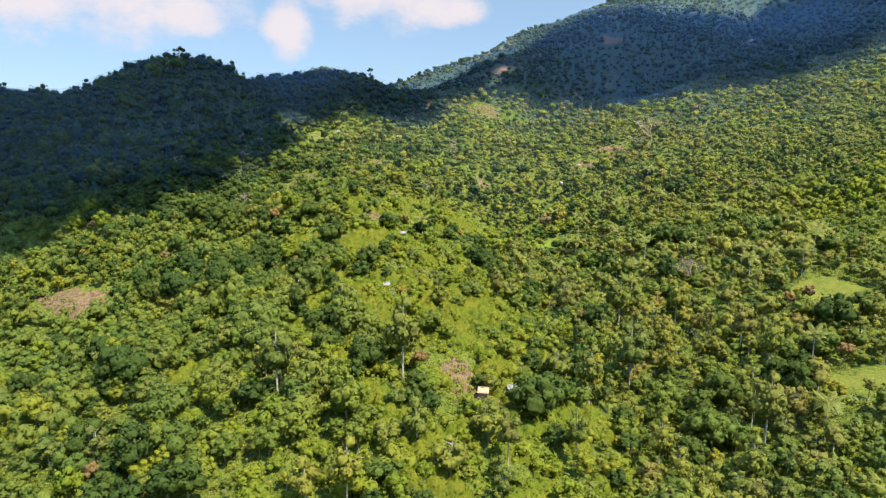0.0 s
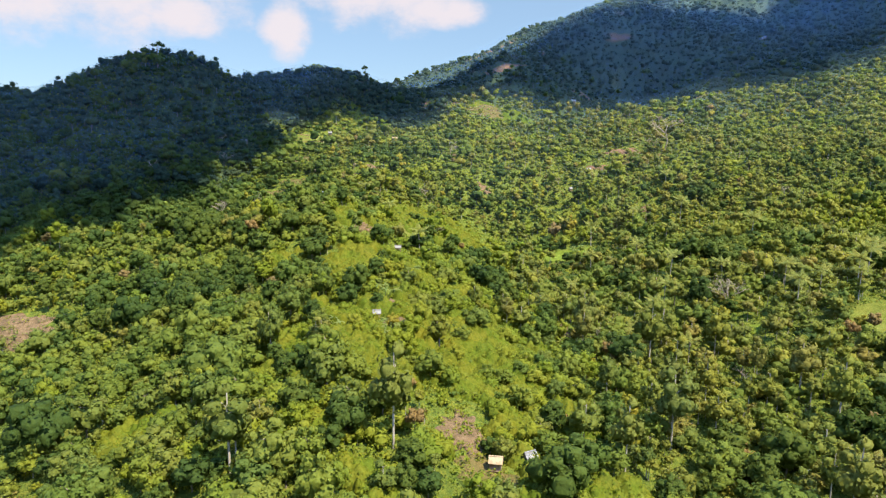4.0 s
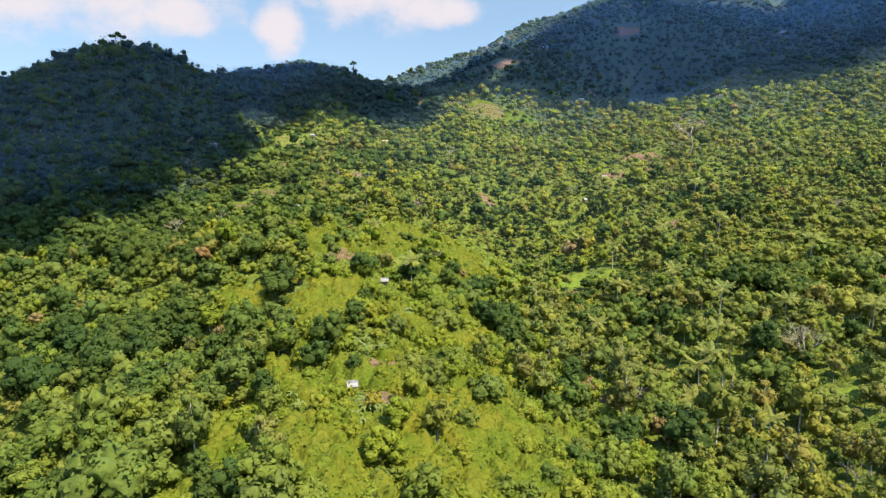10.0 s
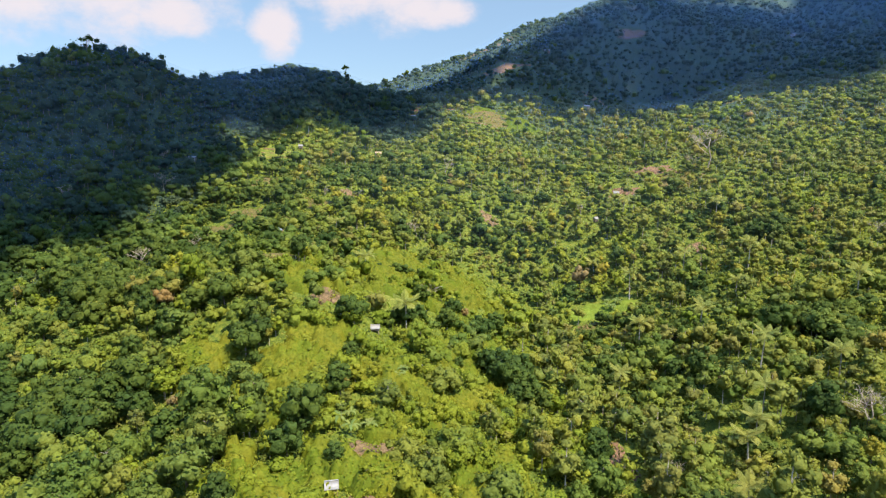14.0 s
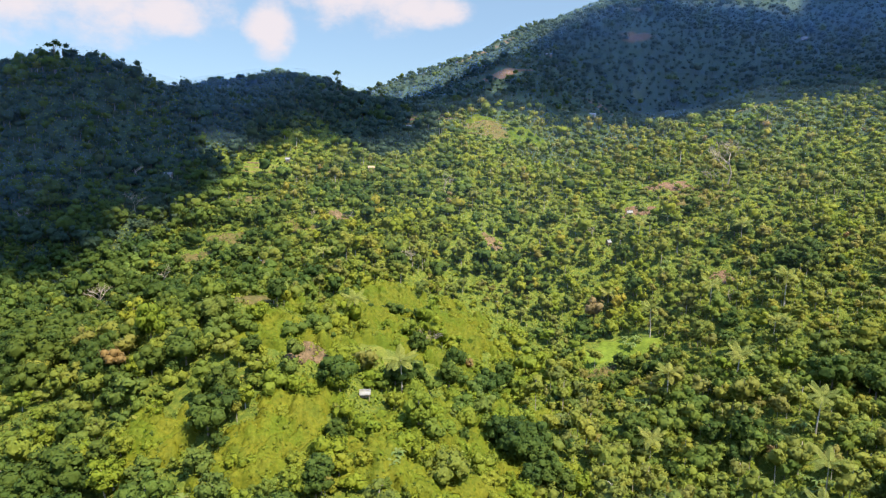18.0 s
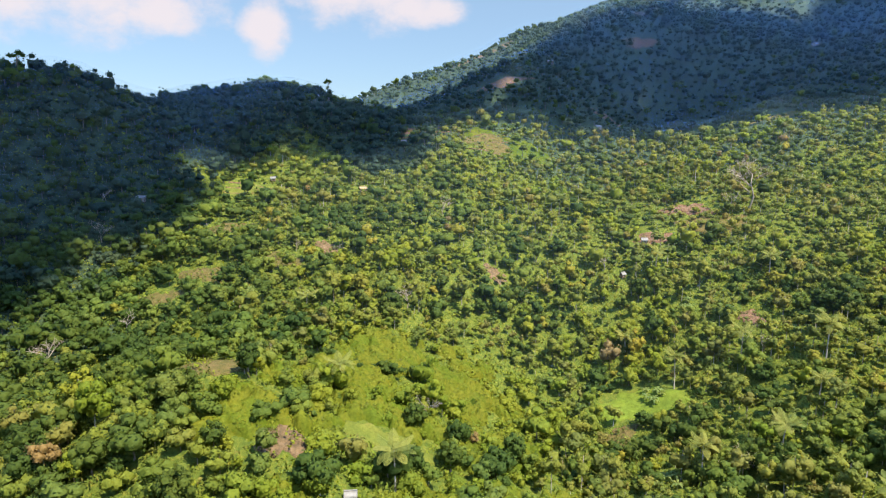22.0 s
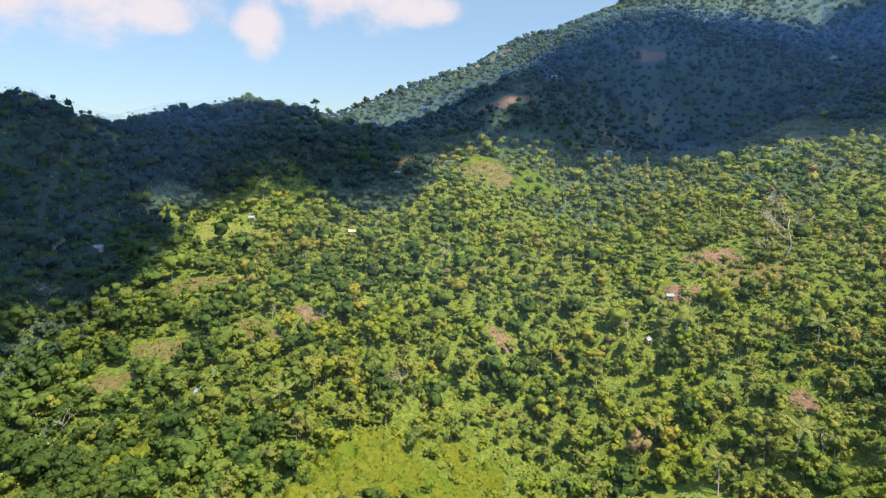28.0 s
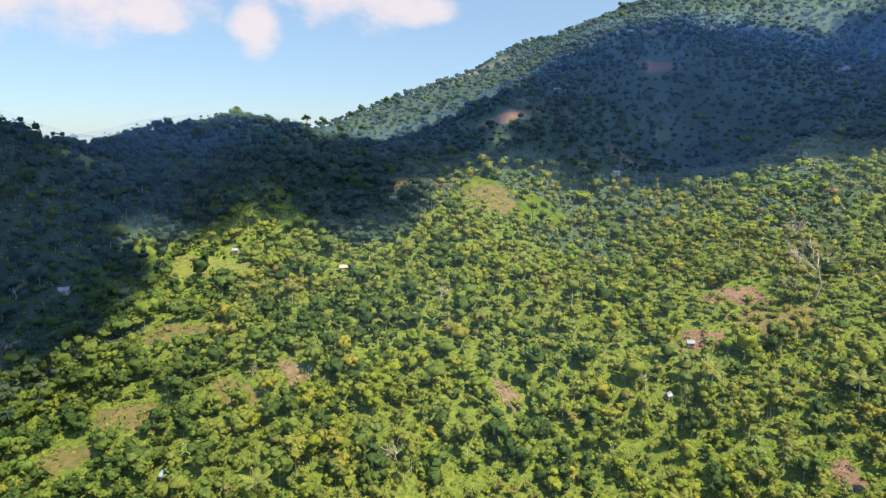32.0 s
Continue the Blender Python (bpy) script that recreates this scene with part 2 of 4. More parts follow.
HILLS = [(-200, 460, -5.2), (180, 540, -19.3), (-40, 140, 12.2), (340, 660, -29.2), (0, 680, -37.8), (-20, 440, -2.2), (-200, 720, -40.4), (-100, 1000,
    -53.4), (-180, 140, -20.5), (80, 260, 8.2), (140, 660, 40.9), (20, 560, 24.7), (-140, 600, 36.0), (-80, 840, 24.7), (80, 120, -10.3), (-260, 380,
    4.7), (280, 1000, -9.3), (320, 200, -11.9), (180, 220, 6.7), (-20, 260, 12.6), (-80, 700, -38.9), (300, 380, 0.7), (-320, 440, 26.0), (420, 580,
    -14.4), (140, 940, 1.5), (-80, 500, 23.2), (0, 80, 10.2), (-240, 220, 3.2), (-420, 460, 13.4), (420, 780, -4.4)]
KNOLLS = [(-180, 400, 26.7), (40, 300, -34.7), (40, 220, -27.5), (160, 540, -41.1), (-80, 200, -6.8), (-40, 380, 10.9), (-20, 540, -28.0), (-140, 360,
    -0.5), (-80, 300, -12.8), (40, 140, -12.3), (80, 440, -14.1), (-100, 440, 5.0), (180, 500, 19.6), (140, 400, 11.9), (-80, 380, -4.7), (-120, 260,
    3.8)]
KNOLLS += [(-120, 540, -1.9), (-20, 120, 5.2), (180, 420, -15.9), (120, 340, -9.5), (-60, 540, 0.7), (-180, 440, 16.0), (0, 380, -10.9), (140, 260,
    -14.1), (0, 180, 6.0), (20, 500, -9.6), (80, 360, -2.2), (-40, 180, -6.3), (-120, 400, -1.2), (-60, 420, -16.4), (-140, 500, -8.1), (40, 540,
    11.3)]


def ground_height(x, y):
    x, y = np.asarray(x, float), np.asarray(y, float)
    z = BASE[0] + BASE[1] * np.clip(x, -900, 900) / 100 + BASE[2] * np.clip(y, -400, 1400) / 1000
    for forms, width in ((RISES, 260), (HILLS, 85), (KNOLLS, 38)):
        for fx, fy, h in forms:
            z = z + h * np.exp(-((x - fx) ** 2 + (y - fy) ** 2) / (2 * width * width))
    z = z + 9.0 * np.exp(-((x - 106) ** 2 + (y - 905) ** 2) / (2 * 22 * 22))     # wooded knob on the far crest
    z = z + 8.0 * np.exp(-((x + 47) ** 2 + (y - 251) ** 2) / (2 * 15 * 15)) + 4.5 * np.exp(-((x - 33) ** 2 + (y - 454) ** 2) / (2 * 24 * 24))
    z = z + 8.0 * np.exp(-((x + 145) ** 2 + (y - 418) ** 2) / (2 * 18 * 18)) - 2.0 * np.exp(-((x + 188) ** 2 + (y - 400) ** 2) / (2 * 20 * 20))
    z = z - 7.0 * np.clip((y - 600) / 160, 0, 1)
    z = z + 26.0 * np.exp(-((x - 400) ** 2 / (2 * 150 ** 2) + (y - 900) ** 2 / (2 * 130 ** 2)))
    # gullies and hummocks
    z = z + 0.9 * np.sin(x * 0.13 + 1.7 * np.sin(y * 0.045)) * np.sin(y * 0.11 + 0.6) + 0.5 * np.sin(x * 0.31 + y * 0.17)
    return z


def gz(x, y):
    return float(ground_height(x, y))


def mesh_of(name, V, F, mats, midx=None, tone=None, smooth=False, normals=None):
    """A mesh from arrays of corners and four-sided faces."""
    me = bpy.data.meshes.new(name)
    V, F = np.asarray(V, np.float32), np.asarray(F, np.int32)
    me.vertices.add(len(V))
    me.vertices.foreach_set("co", V.ravel())
    me.loops.add(F.size)
    me.loops.foreach_set("vertex_index", F.ravel())
    me.polygons.add(len(F))
    me.polygons.foreach_set("loop_start", np.arange(len(F), dtype=np.int32) * 4)
    for m in mats:
        me.materials.append(m)
    if midx is not None:
        me.polygons.foreach_set("material_index", np.asarray(midx, np.int32))
    if smooth is not False:
        me.polygons.foreach_set("use_smooth", np.ones(len(F), bool) if smooth is True else smooth)
    if tone is not None:
        a = me.attributes.new("tone", "FLOAT", "FACE")
        a.data.foreach_set("value", np.asarray(tone, np.float32))
    me.update(calc_edges=True)
    if normals is not None:
        a = me.attributes.new("custom_normal", "FLOAT_VECTOR", "POINT")
        a.data.foreach_set("vector", np.asarray(normals, np.float32).ravel())
        me.update()
    return me


def empty(name, m=None, **tags):
    ob = new(name)
    ob.empty_display_size = 0.3
    if m is not None:
        ob.matrix_basis = m
    return tagged(ob, **tags)


def part(name, data, parent, label=""):
    ob = new(name, data)
    ob.parent = parent
    if label:
        tagged(ob, label=label)
    return ob


def bm_mesh(bm, name, *mats):
    me = bpy.data.meshes.new(name)
    bm.to_mesh(me)
    bm.free()
    for m in mats:
        me.materials.append(m)
    return me


# ---- ground: one sheet to the horizon, finest where the camera flies ----
def graded(fine_lo, fine_hi, step, far):
    a = list(np.arange(fine_lo, fine_hi + 0.1, step))
    s, p = step, fine_hi
    while p < far:
        s *= 1.16
        p += s
        a.append(p)
    s, p = step, fine_lo
    while p > -far:
        s *= 1.16
        p -= s
        a.insert(0, p)
    return np.array(a)


gx, gy = graded(-230, 230, 4, 4800), graded(80, 620, 4, 4800)
GX, GY = np.meshgrid(gx, gy)
nx, ny = len(gx), len(gy)
gi = np.arange(nx * ny).reshape(ny, nx)
mid_x, mid_y = (GX[:-1, :-1] + GX[1:, 1:]) / 2, (GY[:-1, :-1] + GY[1:, 1:]) / 2
# far and western ground gets the darker colour with haze put in
hazed_floor = ((mid_y > 440 + 20 * np.sin(mid_x * 0.07)) | ((mid_x < -95 + 12 * np.sin(mid_y * 0.09)) & (mid_y > 265))).ravel().astype(int)
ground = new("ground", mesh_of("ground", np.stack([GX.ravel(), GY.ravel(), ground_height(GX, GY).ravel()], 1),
             np.stack([gi[:-1, :-1], gi[:-1, 1:], gi[1:, 1:], gi[1:, :-1]], -1).reshape(-1, 4), [GROUND, HAZE_FLOOR], hazed_floor, smooth=True))
tagged(ground, "steep tropical hillside covered in grass and low weeds", "ground", kind="structure")


# ---- clearings laid into the slope ----
def patch(name, x, y, rx, ry, mat, label, category, turn=0, seed=0, lift=0.25):
    r = random.Random(seed * 7 + 3)
    ph = [r.uniform(0, 6.28) for _ in range(4)]
    n, rings = 56, 7
    V = []
    for k in range(rings + 1):
        f = k / rings
        for i in range(n):
            a = 2 * PI * i / n
            edge = 1 + 0.20 * math.sin(2 * a + ph[0]) + 0.18 * math.sin(3 * a + ph[1]) + 0.12 * math.sin(7 * a + ph[2]) + 0.09 * math.sin(13 * a + ph[3])
            u, v = rx * f * edge * math.cos(a), ry * f * edge * math.sin(a)
            px, py = x + u * math.cos(turn) - v * math.sin(turn), y + u * math.sin(turn) + v * math.cos(turn)
            V.append((px, py, gz(px, py) + (lift if k < rings else -0.5) + 0.12 * math.sin(px * 1.3) * math.sin(py * 1.1)))
    F = [(k * n + i, k * n + (i + 1) % n, (k + 1) * n + (i + 1) % n, (k + 1) * n + i) for k in range(rings) for i in range(n)]
    return tagged(new(name, mesh_of(name, V, F, [mat], smooth=True)), label, category, kind="structure")


SOIL_L = "bare brown soil exposed on the slope"
CLEARINGS = [
    (3, 132, 4, 8, SOIL), (7, 122, 6, 5, STRAW), (-122, 198, 15, 8, SOIL), (36, 213, 5, 8, RED), (-13, 189, 5, 3, SOIL), (-10, 174, 6, 2, SOIL),
    (56, 297, 12, 8, LAWN), (46, 285, 6, 4, STRAW), (-10, 250, 9, 4.5, RICE), (-46, 258, 7, 6, STRAW), (-27, 240, 4, 4, SOIL), (-70, 331, 8, 6, STRAW),
    (-71, 365, 10, 6, STRAW), (-34, 342, 4, 5, SOIL), (-48, 336, 8, 4, STRAW), (-3, 466, 13, 3, RED), (-3, 474, 12, 2, RED), (30, 458, 12, 14, STRAW), (103, 384, 11, 6, RED), (82, 367, 8, 4, RED),
    (108, 370, 15, 7, STRAW), (96, 318, 4, 4.5, RED), (22, 350, 4, 4, SOIL), (-73, 406, 14, 6, RICE), (116, 536, 16, 8, RED), (48, 540, 20, 6, RED),
    (183, 677, 14, 7, RED), (160, 619, 12, 7, RED), (66, 868, 30, 24, SOIL), (199, 504, 16, 8, STRAW), (-81, 320, 6, 5, STRAW), (118, 186, 12, 8, RICE), (103, 143, 9, 5, RICE),
    (84, 193, 7, 3, LAWN), (-135, 445, 16, 7, RICE),
]
NAMES = {"bare_soil": ("soil_patch", SOIL_L, "soil"), "red_soil": ("soil_patch", "reddish eroded earth on the slope", "soil"),
         "dry_grass": ("grass_patch", "clearing of dry yellow grass", "grass"), "mown_grass": ("field", "smooth bright green grass field", "field"),
         "rice_field": ("field", "yellow-green planted field between trees", "field")}
for i, (cx, cy, rx, ry, m) in enumerate(CLEARINGS):
    nm, lb, cat = NAMES[m.name]
    patch(nm, cx, cy, rx, ry, m, lb, cat, turn=0.0 if m is RICE else 0.3 * math.sin(i * 2.1), seed=i)


FERN_BEDS = [(-28, 218, 8, 10), (-27, 179, 9, 5), (9, 178, 8, 15), (6, 238, 5, 6), (-19, 268, 9, 8), (-36, 245, 8, 6), (-50, 218, 6, 7), (-8, 211, 8, 8), (-10, 288, 13, 10), (5, 284, 9, 8), (46, 456, 15, 11),
             (-35, 207, 6, 7), (-9, 160, 11, 7), (9, 160, 6, 7), (-36, 162, 8, 6), (-19, 152, 7, 6), (30, 124, 6, 6), (-56, 131, 7, 5), (27, 470, 9, 6), (-62, 290, 6, 6)]
DARK_GROVES = [(-66, 202, 10, 8), (-76, 207, 8, 6), (-22, 366, 24, 15), (-27, 325, 9, 5), (4, 332, 8, 4), (15, 229, 6, 8), (48, 308, 9, 4), (102, 333, 11, 6), (114, 312, 10, 6), (-38, 291, 6, 6), (-88, 250, 8, 8), (100, 250, 9, 6), (-88, 300, 15, 22), (-72, 276, 13, 13), (-99, 268, 14, 18)]


def patchy(x, y, scale, seed):
    return np.sin(x / scale + 1.3 * np.sin(y / scale * 0.8 + seed) + seed) * np.sin(y / scale * 1.1 + 1.1 * np.sin(x / scale * 0.9 + 2 * seed) - seed)


def within(forms, x, y, grow=0.0):
    out = np.zeros(np.shape(x), bool)
    for cx, cy, rx, ry in forms:
        a = np.arctan2(y - cy, x - cx)
        out |= ((x - cx) / (rx + grow)) ** 2 + ((y - cy) / (ry + grow)) ** 2 < 1 + 0.3 * np.sin(3 * a + cx) + 0.2 * np.sin(5 * a + cy)
    return out


def in_clearing(x, y, grow=1.0, mown=False):
    """Whether a place lies in a clearing; mown: in one that is kept free of weeds."""
    out = np.zeros(np.shape(x), bool)
    for cx, cy, rx, ry, m in CLEARINGS:
        if mown and m not in (LAWN, RICE):
            continue
        out |= ((x - cx) / (rx + grow)) ** 2 + ((y - cy) / (ry + grow)) ** 2 < 1
    return out


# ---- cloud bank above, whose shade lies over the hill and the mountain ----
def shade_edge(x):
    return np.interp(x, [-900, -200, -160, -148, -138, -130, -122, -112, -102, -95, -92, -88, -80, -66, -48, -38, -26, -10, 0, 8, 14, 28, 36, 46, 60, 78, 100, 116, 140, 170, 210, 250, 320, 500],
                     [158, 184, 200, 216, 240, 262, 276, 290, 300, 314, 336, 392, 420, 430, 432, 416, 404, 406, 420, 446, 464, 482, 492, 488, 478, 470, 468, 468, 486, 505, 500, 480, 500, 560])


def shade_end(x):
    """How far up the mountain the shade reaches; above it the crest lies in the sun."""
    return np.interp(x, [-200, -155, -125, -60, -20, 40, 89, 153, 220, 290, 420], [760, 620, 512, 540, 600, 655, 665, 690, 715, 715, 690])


def ball(n=2):
    """A cube blown up into a ball, n cells to a side."""
    V, F = [], []
    for axis in range(3):
        for s in (-1, 1):
            o = len(V)
            for i in range(n + 1):
                for j in range(n + 1):
                    p = [0, 0, 0]
                    p[axis], p[(axis + 1) % 3], p[(axis + 2) % 3] = s, (2 * i / n - 1) * s, 2 * j / n - 1
                    V.append(p)
            F += [(o + i * (n + 1) + j, o + (i + 1) * (n + 1) + j, o + (i + 1) * (n + 1) + j + 1, o + i * (n + 1) + j + 1) for i in range(n) for j in range(n)]
    V = np.array(V, float)
    return V / np.linalg.norm(V, axis=1)[:, None], np.array(F)


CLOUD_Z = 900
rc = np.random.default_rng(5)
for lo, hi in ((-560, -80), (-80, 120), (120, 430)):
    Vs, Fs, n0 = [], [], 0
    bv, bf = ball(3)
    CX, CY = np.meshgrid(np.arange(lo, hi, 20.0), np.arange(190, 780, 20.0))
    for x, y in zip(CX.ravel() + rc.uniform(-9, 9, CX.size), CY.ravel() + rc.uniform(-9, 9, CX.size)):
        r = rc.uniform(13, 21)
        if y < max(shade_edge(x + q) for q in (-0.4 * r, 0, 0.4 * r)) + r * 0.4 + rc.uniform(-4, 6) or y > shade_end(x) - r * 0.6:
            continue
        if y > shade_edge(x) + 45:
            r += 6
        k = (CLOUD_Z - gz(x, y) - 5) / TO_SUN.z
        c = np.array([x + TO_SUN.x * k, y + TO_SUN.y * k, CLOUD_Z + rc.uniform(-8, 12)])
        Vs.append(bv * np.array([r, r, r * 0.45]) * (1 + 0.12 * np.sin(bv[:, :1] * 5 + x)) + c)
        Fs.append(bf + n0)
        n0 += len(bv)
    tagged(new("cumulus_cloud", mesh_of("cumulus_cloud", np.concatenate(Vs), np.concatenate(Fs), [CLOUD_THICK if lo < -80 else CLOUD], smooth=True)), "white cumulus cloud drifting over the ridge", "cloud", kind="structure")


# ---- tinted sheet added over the far slopes to imitate distance haze ----
def ease(v, lo, hi):
    f = np.clip((v - lo) / (hi - lo), 0, 1)
    return f * f * (3 - 2 * f)


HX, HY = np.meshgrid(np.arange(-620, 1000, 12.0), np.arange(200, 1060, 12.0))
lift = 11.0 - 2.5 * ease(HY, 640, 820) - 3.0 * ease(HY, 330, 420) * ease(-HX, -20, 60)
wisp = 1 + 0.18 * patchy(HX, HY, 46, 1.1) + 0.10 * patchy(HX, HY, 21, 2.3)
hill_veil = (HAZE_HILL * ease(HY - shade_edge(HX), 5, 130) + HAZE_RIDGE * ease(HY, 370, 560)) * ease(-HX, 0, 100)
valley_veil = ease(HY, 240, 480) * HAZE_VALLEY * ease(HX, -110, -10) + ease(HY, 440, 760) * HAZE_FAR
# veil set thicker over the shaded valley, thinner on the sunlit crest
density = np.clip(np.maximum(hill_veil, valley_veil) * wisp * (1 - 0.75 * ease(HY - shade_end(HX), -50, 40)), 0, 0.8)
hi = np.arange(HX.size).reshape(HX.shape)
haze_mesh = mesh_of("haze_sheet", np.stack([HX.ravel(), HY.ravel(), (ground_height(HX, HY) + lift).ravel()], 1),
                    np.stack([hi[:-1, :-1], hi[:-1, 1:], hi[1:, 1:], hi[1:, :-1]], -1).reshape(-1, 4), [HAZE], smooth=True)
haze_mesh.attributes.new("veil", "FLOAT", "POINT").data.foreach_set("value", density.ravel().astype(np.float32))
tagged(new("haze_sheet", haze_mesh), "bluish see-through sheet imitating haze over the distant slopes", "haze", kind="structure")


# ---- plants: shapes from which every tree is made ----
def leaf_quads(rng, P, N, size, droop=0.15, slim=0.34, wild=0.3):
    n = len(P)
    N = N + rng.normal(0, wild, (n, 3))
    N /= np.linalg.norm(N, axis=1)[:, None]
    T = np.cross(N, rng.normal(0, 1, (n, 3)))
    T /= np.linalg.norm(T, axis=1)[:, None] + 1e-9
    B = np.cross(N, T)
    s = (size * rng.uniform(0.65, 1.3, n))[:, None]
    V = np.stack([P - T * s * 0.5, P - B * s * slim, P + T * s * 0.5 - N * s * droop, P + B * s * slim], 1)
    return V.reshape(-1, 3), np.arange(4 * n).reshape(n, 4)


def foliage_of(rng, lobes, n, size, core=0.80, cells=2, droop=0.12, slim=0.38):
    """Sprays of leaves over a cluster of lobes (x, y, z, r), close on a lumpy mass of foliage: corners, faces, normals."""
    lobes = np.asarray(lobes, float)
    mid = np.average(lobes[:, :3], axis=0, weights=lobes[:, 3]) - (0, 0, 0.6)
    area = lobes[:, 3] ** 2
    pick = rng.choice(len(lobes), n * 3, p=area / area.sum())
    D = rng.normal(0, 1, (n * 3, 3))
    D[:, 2] += 0.35
    D /= np.linalg.norm(D, axis=1)[:, None]
    P = lobes[pick, :3] + D * (lobes[pick, 3] * rng.uniform(0.80, 1.30, n * 3) ** 1.1)[:, None] * (1, 1, 0.82)
    keep = np.ones(n * 3, bool)
    for x, y, z, r in lobes:
        keep &= (((P - (x, y, z)) / (1, 1, 0.82)) ** 2).sum(1) > (0.78 * r) ** 2
    P, D = P[keep][:n], D[keep][:n]
    V, F = leaf_quads(rng, P, D + (0, -0.1, 0.2), size, droop, slim, 0.36)
    out = P - mid
    out /= np.linalg.norm(out, axis=1)[:, None] + 1e-6
    N = np.repeat(D * 0.7 + out * 0.4 + rng.normal(0, 0.26, P.shape) + (0, 0, 0.1), 4, axis=0)
    if cells:
        Vs, Fs, Ns, o = [V], [F], [N], len(V)
        big = lobes[:, 3].max()
        for x, y, z, r in lobes:
            bv, bf = ball(cells + (2 if n > 165 else 1 if n > 70 else 0) if r == big else cells)
            a, b, c = rng.uniform(0, 6.28, 3)
            ragged = 1 + 0.17 * np.sin(bv[:, :1] * 9 + bv[:, 2:] * 5 + a) + 0.15 * np.sin(bv[:, 1:2] * 11 - bv[:, :1] * 6 + b) + 0.12 * np.sin(bv[:, 2:] * 13 + bv[:, 1:2] * 5 + c)
            Vs.append(bv * ragged * (r * core, r * core, r * core * 0.82) + (x, y, z))
            Fs.append(bf + o)
            Ns.append(bv * 0.8 + ((x, y, z) - mid) * 0.12 + 0.42 * np.sin(bv[:, [1, 2, 0]] * 12 + bv[:, [2, 0, 1]] * 7 + a))
            o += len(bv)
        V, F, N = np.concatenate(Vs), np.concatenate(Fs), np.concatenate(Ns)
    return V, F, N / (np.linalg.norm(N, axis=1)[:, None] + 1e-6)


def tube(points, radii, sides=5):
    points = [Vector(p) for p in points]
    V, F = [], []
    for i, p in enumerate(points):
        d = (points[min(i + 1, len(points) - 1)] - points[max(i - 1, 0)]).normalized()
        u = d.orthogonal().normalized()
        w = d.cross(u)
        for k in range(sides):
            a = 2 * PI * k / sides
            V.append(p + (u * math.cos(a) + w * math.sin(a)) * radii[i])
    for i in range(len(points) - 1):
        for k in range(sides):
            F.append((i * sides + k, i * sides + (k + 1) % sides, (i + 1) * sides + (k + 1) % sides, (i + 1) * sides + k))
    return np.array([tuple(v) for v in V]), np.array(F)


def joined(parts):
    Vs, Fs, o = [], [], 0
    for V, F in parts:
        Vs.append(V)
        Fs.append(np.asarray(F) + o)
        o += len(V)
    return np.concatenate(Vs), np.concatenate(Fs)


def dome(rng, R, z0, k, flat=0.55, lobe=(0.30, 0.46)):
    out = [(0, 0, z0 + R * flat * 0.7, R * lobe[1])]
    for i in range(k):
        a, q = i * 2.4 + rng.uniform(-0.4, 0.4), R * 0.85 * math.sqrt((i + 0.6) / k)
        out.append((q * math.cos(a), q * math.sin(a), z0 + flat * R * (1 - (q / R) ** 2) + rng.uniform(-0.15, 0.15) * R, R * rng.uniform(*lobe)))
    return out


def trunk_and_limbs(rng, height, r, reach, limbs=4, z_split=0.5):
    bend = rng.uniform(-0.25, 0.25, 2)
    if not limbs:
        return tube([(0, 0, -1.0), (bend[0], bend[1], height)], [r, r * 0.6], 3)
    pts = [(bend[0] * f * f, bend[1] * f * f, -1.0 + (height + 1.0) * f) for f in (0, 0.35, 0.7, 1)]
    parts = [tube(pts, [r * 1.3, r, r * 0.8, r * 0.55])]
    for i in range(limbs):
        a = i * 2 * PI / limbs + rng.uniform(-0.4, 0.4)
        z = height * rng.uniform(z_split, 0.95)
        f = (z + 1) / (height + 1)
        b = (bend[0] * f * f, bend[1] * f * f, z)
        e = (b[0] + math.cos(a) * reach, b[1] + math.sin(a) * reach, z + reach * rng.uniform(0.5, 0.9))
        mid = tuple((b[j] + e[j]) / 2 + (0.15 * reach if j == 2 else 0) for j in range(3))
        parts.append(tube([b, mid, e], [r * 0.5, r * 0.35, r * 0.12], 4))
    return joined(parts)


# models of the trees, as (stem, crown)
def crown_lumps(rng, R, low, high, k, lump):
    """One full mass from low to high with k lumps over its upper side."""
    half = (high - low) / 2
    out = [(0, 0, low + half * 0.9, min(R, half) * 0.86)]
    lean = rng.uniform(0, 6.28)
    for i in range(k):
        a, up = i * 2.4 + lean, -0.35 + 1.3 * ((i + rng.uniform(0, 1)) / k)
        q = R * 0.78 * math.sqrt(max(0.05, 1 - min(0.95, up * up))) * rng.uniform(0.75, 1.1)
        out.append((q * math.cos(a), q * math.sin(a), low + half * (1 + 0.85 * up) + rng.uniform(-0.1, 0.1) * half, R * rng.uniform(*lump) * (1.1 - 0.25 * max(0, up))))
    return out


def broadleaf(rng, n=330, size=0.36, k=8, cells=2):
    R, h = rng.uniform(1.7, 2.5), rng.uniform(3.4, 5.2)
    lobes = crown_lumps(rng, R, h * rng.uniform(0.08, 0.28), h, k, (0.26, 0.50) if k > 5 else (0.36, 0.58))
    return trunk_and_limbs(rng, h * 0.75, 0.12, R * 0.4, 3 if n > 200 else 0), foliage_of(rng, lobes, n, size, cells=cells)


def slender(rng, n=240, size=0.34, k=6, cells=2):
    R, h = rng.uniform(1.2, 1.7), rng.uniform(4.2, 6.2)
    lobes = crown_lumps(rng, R, h * rng.uniform(0.12, 0.58), h, k, (0.36, 0.60) if k > 5 else (0.46, 0.68))
    return trunk_and_limbs(rng, h * 0.9, 0.09, R * 0.4, 2 if n > 200 else 0, 0.5), foliage_of(rng, lobes, n, size, cells=cells)


